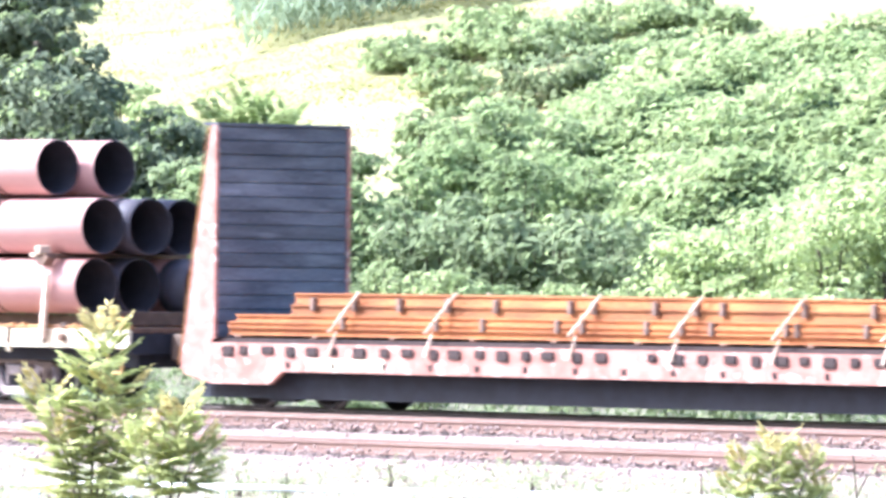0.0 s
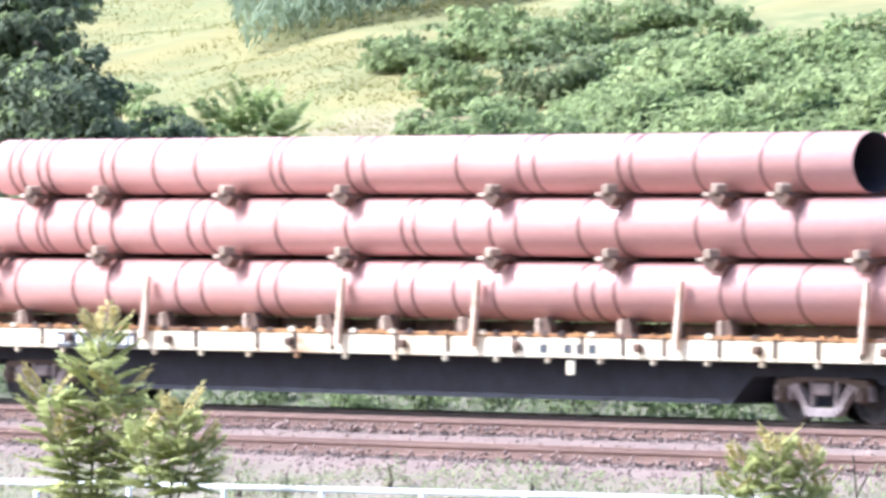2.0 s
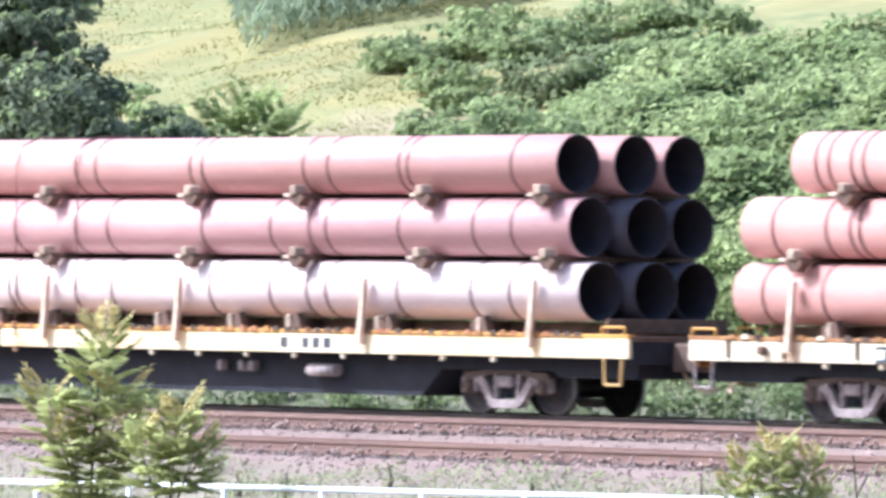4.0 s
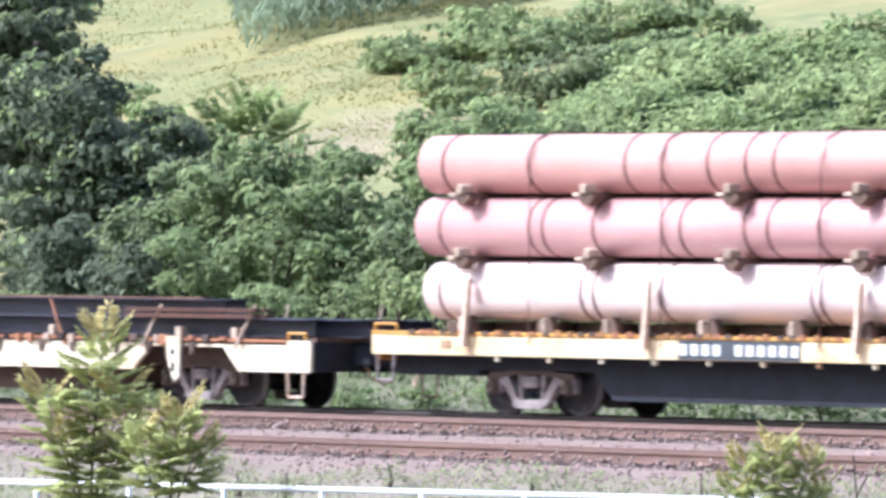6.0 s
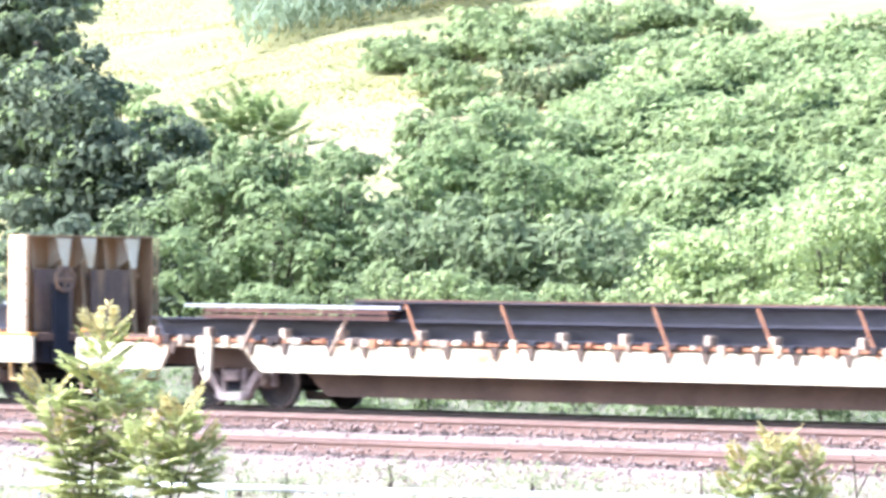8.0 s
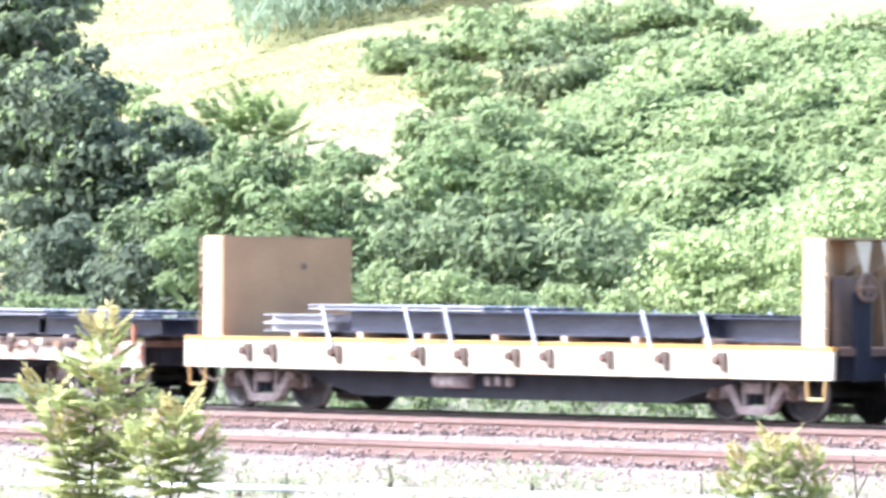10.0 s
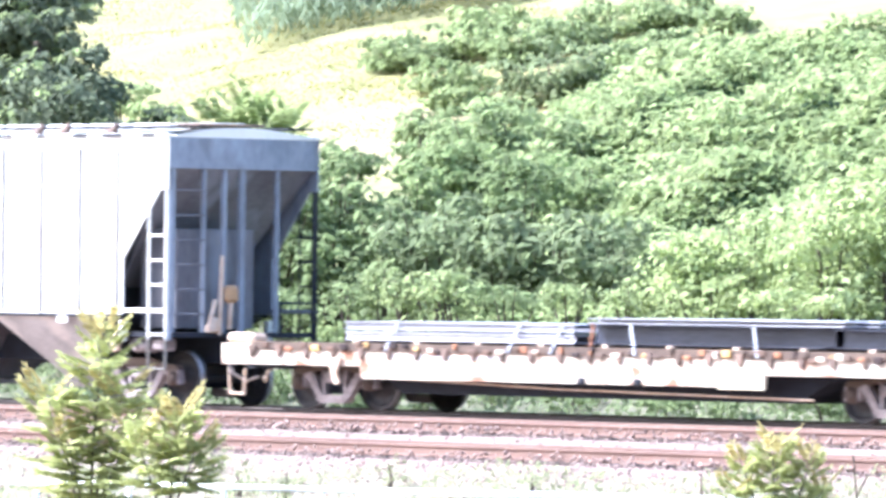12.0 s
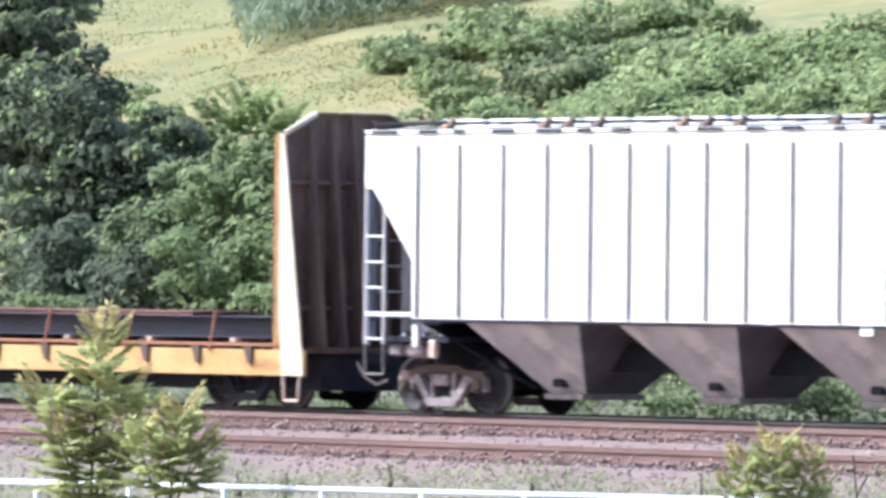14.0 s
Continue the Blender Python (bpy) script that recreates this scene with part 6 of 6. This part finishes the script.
        part("hatch_clamp", box(x - 0.12, x + 0.12, -0.46, -0.36, top + 0.12, top + 0.22, bevel=0.02), HOPPER_RIB, car)
    for s in (-1, 1):
        rb = part("running_board", box(-L - 0.05, L + 0.05, min(s * 1.35, s * 0.85), max(s * 1.35, s * 0.85), top + 0.17, top + 0.20), UNDER, car, "dark roof walkway")
        # near-black boxes drawn for the shaded gaps under the walkway
        for k, (w, dx) in enumerate(((0.3, 0), (0.22, 0.1), (0.12, -0.1), (0.26, 0), (0.3, 0.12), (0.16, 0), (0.22, -0.1), (0.1, 0.1), (0.28, 0), (0.2, 0.06), (0.24, -0.08), (0.12, 0), (0.2, 0.1), (0.26, 0), (0.18, 0))):
            x = -L + 0.5 + dx + k * (2 * L - 1.0) / 14
            part("bracket", box(x - w, x + w, min(s * 1.535, s * 1.5), max(s * 1.535, s * 1.5), top + 0.012, top + 0.062), UNDER, rb)
    for x in (-5.3, -3.0, -2.45, -1.75, 0.2, 0.75, 1.5, 3.6, 4.3, 5.6):
        part("hatch_latch", rods([[(x - 0.1, -1.42, top + 0.10), (x + 0.1, -1.42, top + 0.10)], [(x, -1.42, top + 0.08), (x, -1.3, top + 0.22)]], 0.06, 8), RIB_BROWN, car, "rusty brown hatch latch")
    # bays
    for k in range(3):
        xc = -3.45 + 3.62 * k
        bm = bmesh.new()
        t = [(-1.34, -1.44, bot - 0.055), (1.34, -1.44, bot - 0.055), (1.34, 1.44, bot - 0.055), (-1.34, 1.44, bot - 0.055)]
        b = [(-0.42, -0.52, 0.36), (0.42, -0.52, 0.36), (0.42, 0.52, 0.36), (-0.42, 0.52, 0.36)]
        vt = [bm.verts.new(p) for p in t]
        vb = [bm.verts.new(p) for p in b]
        for i in range(4):
            bm.faces.new((vt[i], vt[(i + 1) % 4], vb[(i + 1) % 4], vb[i]))
        bm.faces.new(vt)
        bm.faces.new(vb[::-1])
        bmesh.ops.recalc_face_normals(bm, faces=bm.faces[:])
        # slopes along x get the shade colour, side faces the paler, bounce-lit one
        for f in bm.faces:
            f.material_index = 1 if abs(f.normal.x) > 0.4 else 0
        bay = part("hopper_bay", bm, [HOPPER_BAY, BAY_SHADE], car, "dusty tapered discharge bay with shade coloured into its x slopes", at=pose(xc, 0, 0))
        part("outlet_gate", box(-0.46, 0.46, -0.62, 0.62, 0.26, 0.36, bevel=0.015), TRUCK, bay)
        part("gate_gear", box(-0.14, 0.14, -0.74, -0.58, 0.46, 0.60, bevel=0.03), UNDER, bay)
    part("centre_sill", box(-L + 0.1, L - 0.1, -0.28, 0.28, 0.72, 1.15), UNDER, car)
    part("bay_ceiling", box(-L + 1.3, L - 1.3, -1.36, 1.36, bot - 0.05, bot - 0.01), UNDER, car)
    for e in (-1, 1):
        # the slope sheet of each end carries on down to the outer bay, shade in its colour
        bm = bmesh.new()
        pts = [(e * 6.0, -1.36, bot - 0.055), (e * 6.0, 1.36, bot - 0.055), (e * 4.3, 0.5, 0.42), (e * 4.3, -0.5, 0.42)]
        va = [bm.verts.new(q) for q in pts]
        vb = [bm.verts.new((q[0] - e * 0.06, q[1], q[2])) for q in pts]
        bm.faces.new(va)
        bm.faces.new(vb[::-1])
        for i in range(4):
            bm.faces.new((va[i], vb[i], vb[(i + 1) % 4], va[(i + 1) % 4]))
        bmesh.ops.recalc_face_normals(bm, faces=bm.faces[:])
        part("end_chute", bm, UNDER, car, "lower chute sheet coloured near black for shade")
    for x, z in ((2.35, 1.62), (4.45, 1.47)):
        part("placard", box(x - 0.14, x + 0.14, -1.515, -1.503, z - 0.09, z + 0.07), HOPPER_WHITE, car)
    # the body is wider than the flatcars: 3.4 m
    for ob in car.children_recursive:
        ob.data.transform(Matrix.Scale(1.7 / 1.5, 4, (0, 1, 0)))
    for x in (-57.23, -68.97):
        add_truck(car, x - c)


def build_car_h():
    x0, x1 = -90.0, -71.87
    c = (x0 + x1) / 2
    a, b = x0 - c, x1 - c
    car = mover("bulkhead_flatcar", "yellow-ochre bulkhead flatcar with a tall ribbed brown bulkhead", "railcar", c, group="cars of the train")
    for s in (-1, 1):
        part("side_sill", box(a, b - 0.05, min(s * 1.5, s * 1.42), max(s * 1.5, s * 1.42), 0.55, 0.98, bevel=0.008), CREAM_YELLOW, car, "worn cream-yellow side sill")
        part("deck_edge", box(a, b - 0.7, min(s * 1.52, s * 1.36), max(s * 1.52, s * 1.36), 1.035, 1.085, bevel=0.006), STRAP_RUST, car)
        for k in range(12):
            x = b - 1.4 - k * 1.35
            part("stake_pocket", prism([(x - 0.14, 1.03), (x + 0.08, 1.03), (x + 0.06, 0.74), (x - 0.02, 0.74)], min(s * 1.5, s * 1.55), max(s * 1.5, s * 1.55)), UNDER_BROWN, car)
    part("deck", box(a, b - 0.1, -1.41, 1.41, 0.93, 1.03), TIMBER_DARK, car)
    part("centre_sill", box(a + 0.2, b - 0.2, -1.0, 1.0, 0.30, 0.92), UNDER, car, "black centre sill")
    bx = b - 0.62
    bm = bmesh.new()
    out = [(-1.46, 1.03), (1.46, 1.03), (1.46, 4.60), (0.80, 4.92), (-0.80, 4.92), (-1.46, 4.60)]
    va = [bm.verts.new((bx - 0.05, y, z)) for y, z in out]
    vb = [bm.verts.new((bx, y, z)) for y, z in out]
    bm.faces.new(va)
    bm.faces.new(vb[::-1])
    for i in range(6):
        bm.faces.new((va[i], vb[i], vb[(i + 1) % 6], va[(i + 1) % 6]))
    bmesh.ops.recalc_face_normals(bm, faces=bm.faces[:])
    bulk = part("bulkhead", bm, RIB_BROWN, car, "tall brown weathered bulkhead with chamfered top corners")
    for y in (-0.95, -0.48, 0.0, 0.48, 0.95):
        hi = 4.85 if abs(y) < 0.8 else 4.7
        part("rib", prism([(bx + 0.002, 0.95), (bx + 0.52, 0.95), (bx + 0.12, hi), (bx + 0.002, hi)], y - 0.035, y + 0.035), RIB_BROWN, bulk)
    for s in (-1, 1):
        part("side_gusset", prism([(bx - 0.06, 4.58), (bx + 0.03, 4.58), (bx + 0.57, 0.56), (bx + 0.02, 0.56), (bx - 0.06, 1.6)], min(s * 1.506, s * 1.465), max(s * 1.506, s * 1.465)), WHITE, bulk, "pale tapered gusset plate")
        part("edge_post", box(bx - 0.2, bx - 0.06, min(s * 1.5, s * 1.4), max(s * 1.5, s * 1.4), 0.98, 4.58), OCHRE, bulk, "rusty ochre edge post")
    for y0, y1, z0, z1 in ((-1.47, -0.80, 4.60, 4.93), (0.80, 1.47, 4.93, 4.60)):
        part("cap", rods([[(bx + 0.04, y0, z0), (bx + 0.04, y1, z1)]], 0.05, 6), WHITE if y0 < 0 else RIB_BROWN, bulk)
    part("top_cap", rods([[(bx + 0.04, -0.8, 4.93), (bx + 0.04, 0.8, 4.93)]], 0.035, 6), RIB_BROWN, bulk)
    for z in (1.65, 3.75):
        part("cross_rail", box(bx + 0.003, bx + 0.14, -1.44, 1.44, z, z + 0.07), RIB_BROWN, bulk)
    add_truck(car, b - 2.0, SIDE_FRAME_DARK)
    add_truck(car, a + 2.0, SIDE_FRAME_DARK)
    add_coupler(car, b - 0.05, 1)
    add_stirrup(car, b - 0.35, 0.56, STRAP)
    rows = []
    for k in range(5):
        rows.append((-88.0 + 0.2 * k, -72.95 - 0.1 * k, -1.15 + 0.57 * k, 1.17, 0.42, 0.36))
    beam_load("dark mill-finish steel beam on the yellow flatcar", DARK_STEEL, rows, "brown beams")
    rows = [(-88.0, -75.0 - 0.3 * k, -1.1 + 0.55 * k, 1.535, 0.44, 0.07) for k in range(5)]
    beam_load("brown rusted steel flat bar on the stack", BROWN_STEEL, rows, "brown beams")
    straps(car, c, [-74.3 - 2.2 * k for k in range(6)], 0.95, 1.62, 0.0, STRAP_RUST, -1.5)
    for k in range(7):
        d = mover("dunnage_timber", "timber bolster under steel beams", "timber", -87.0 + 2.2 * k, 0, 1.085, "dunnage under beams")
        part("block", box(-0.08, 0.08, -1.45, 1.45, 0.0, 0.085, bevel=0.015), TIMBER, d)


build_car_a()
pipe_flatcar(35.44, 61.43, (38.65, 57.85), [(39.59, 41.76, 9, PLATE), (51.8, 53.24, 5, WHITE)], 11, (37.73, 41.98, 46.99, 50.3, 55.07, 59.2), edge=OCHRE)
pipe_load([(36.4, 59.94), (36.7, 59.9), (36.5, 60.5), (36.55, 60.12), (36.9, 60.2), (36.6, 59.9), (37.67, 58.87), (37.5, 59.2), (37.6, 58.0)], 41,
          ((37.07, 38.39, 39.97, 40.91, 42.71, 43.38, 44.86, 45.31, 48.32, 48.72, 49.73, 50.69, 52.65, 53.05, 53.54, 55.97, 56.51, 57.71),
           (37.27, 38.45, 38.98, 39.18, 40.03, 40.42, 40.99, 42.07, 43.01, 43.43, 45.29, 47.05, 48.44, 48.74, 49.74, 50.58, 51.21, 52.69, 53.59, 55.4, 56.48, 57.66),
           (38.21, 38.5, 38.99, 39.25, 40.7, 41.02, 42.08, 43.18, 45.14, 45.39, 47.07, 47.47, 49.76, 51.24, 51.62, 53.6, 53.89, 55.36, 56.84, 57.68)),
          ((37.88, 40.81, 44.16, 47.1, 50.77, 53.56, 55.89, 59.2), (38.97, 40.82, 44.12, 47.08, 50.76, 53.54, 56.01, 57.45)))
pipe_flatcar(8.14, 34.06, (11.53, 30.7), [(15.43, 18.18, 11, PLATE), (25.59, 26.94, 5, WHITE)], 12, (10.46, 14.71, 19.43, 22.97, 27.69, 31.8), (11.97, 15.04, 18.61, 20.28), sill=CREAM_WHITE, plain=True)
pipe_load([(9.37, 32.86), (9.2, 33.1), (9.5, 33.0), (9.15, 32.62), (9.3, 32.9), (9.1, 32.9), (9.2, 32.31), (9.4, 32.6), (9.3, 32.7)], 42,
          ((9.77, 13.13, 13.42, 15.01, 18.38, 18.58, 20.18, 21.16, 23.74, 25.3, 26.23, 26.72, 28.5, 30.3, 31.22),
           (9.75, 11.89, 12.21, 13.4, 14.99, 15.41, 16.86, 17.38, 18.52, 20.16, 21.02, 23.53, 25.29, 26.28, 26.7, 28.51, 30.32, 31.25),
           (9.81, 11.87, 14.12, 14.97, 16.02, 16.87, 17.5, 20.15, 20.68, 23.2, 23.52, 26.11, 26.73, 28.5, 28.72, 31.23)),
          ((10.41, 13.47, 16.69, 19.54, 23.31, 26.1, 29.19, 32.24), (10.44, 13.38, 16.68, 19.52, 23.36, 26.11, 29.25, 32.08)), pale=(0,), mauve=(3,))
build_car_d()
build_car_e()
build_car_f()
build_hopper()
build_car_h()


def motions():
    """The train rolls along its track, and its wheels turn."""
    for ob, x, y, z in MOVERS:
        walk(ob, [(t, pose(x + travel(t), y, z)) for t in range(15)])
    times = [k / 15 for k in range(211)]
    for w, x in WHEELSETS:
        walk(w, [(t, pose(x, 0, WHEEL_R, ry=math.degrees((travel(t) - travel(0)) / WHEEL_R) % 360)) for t in times])


motions()
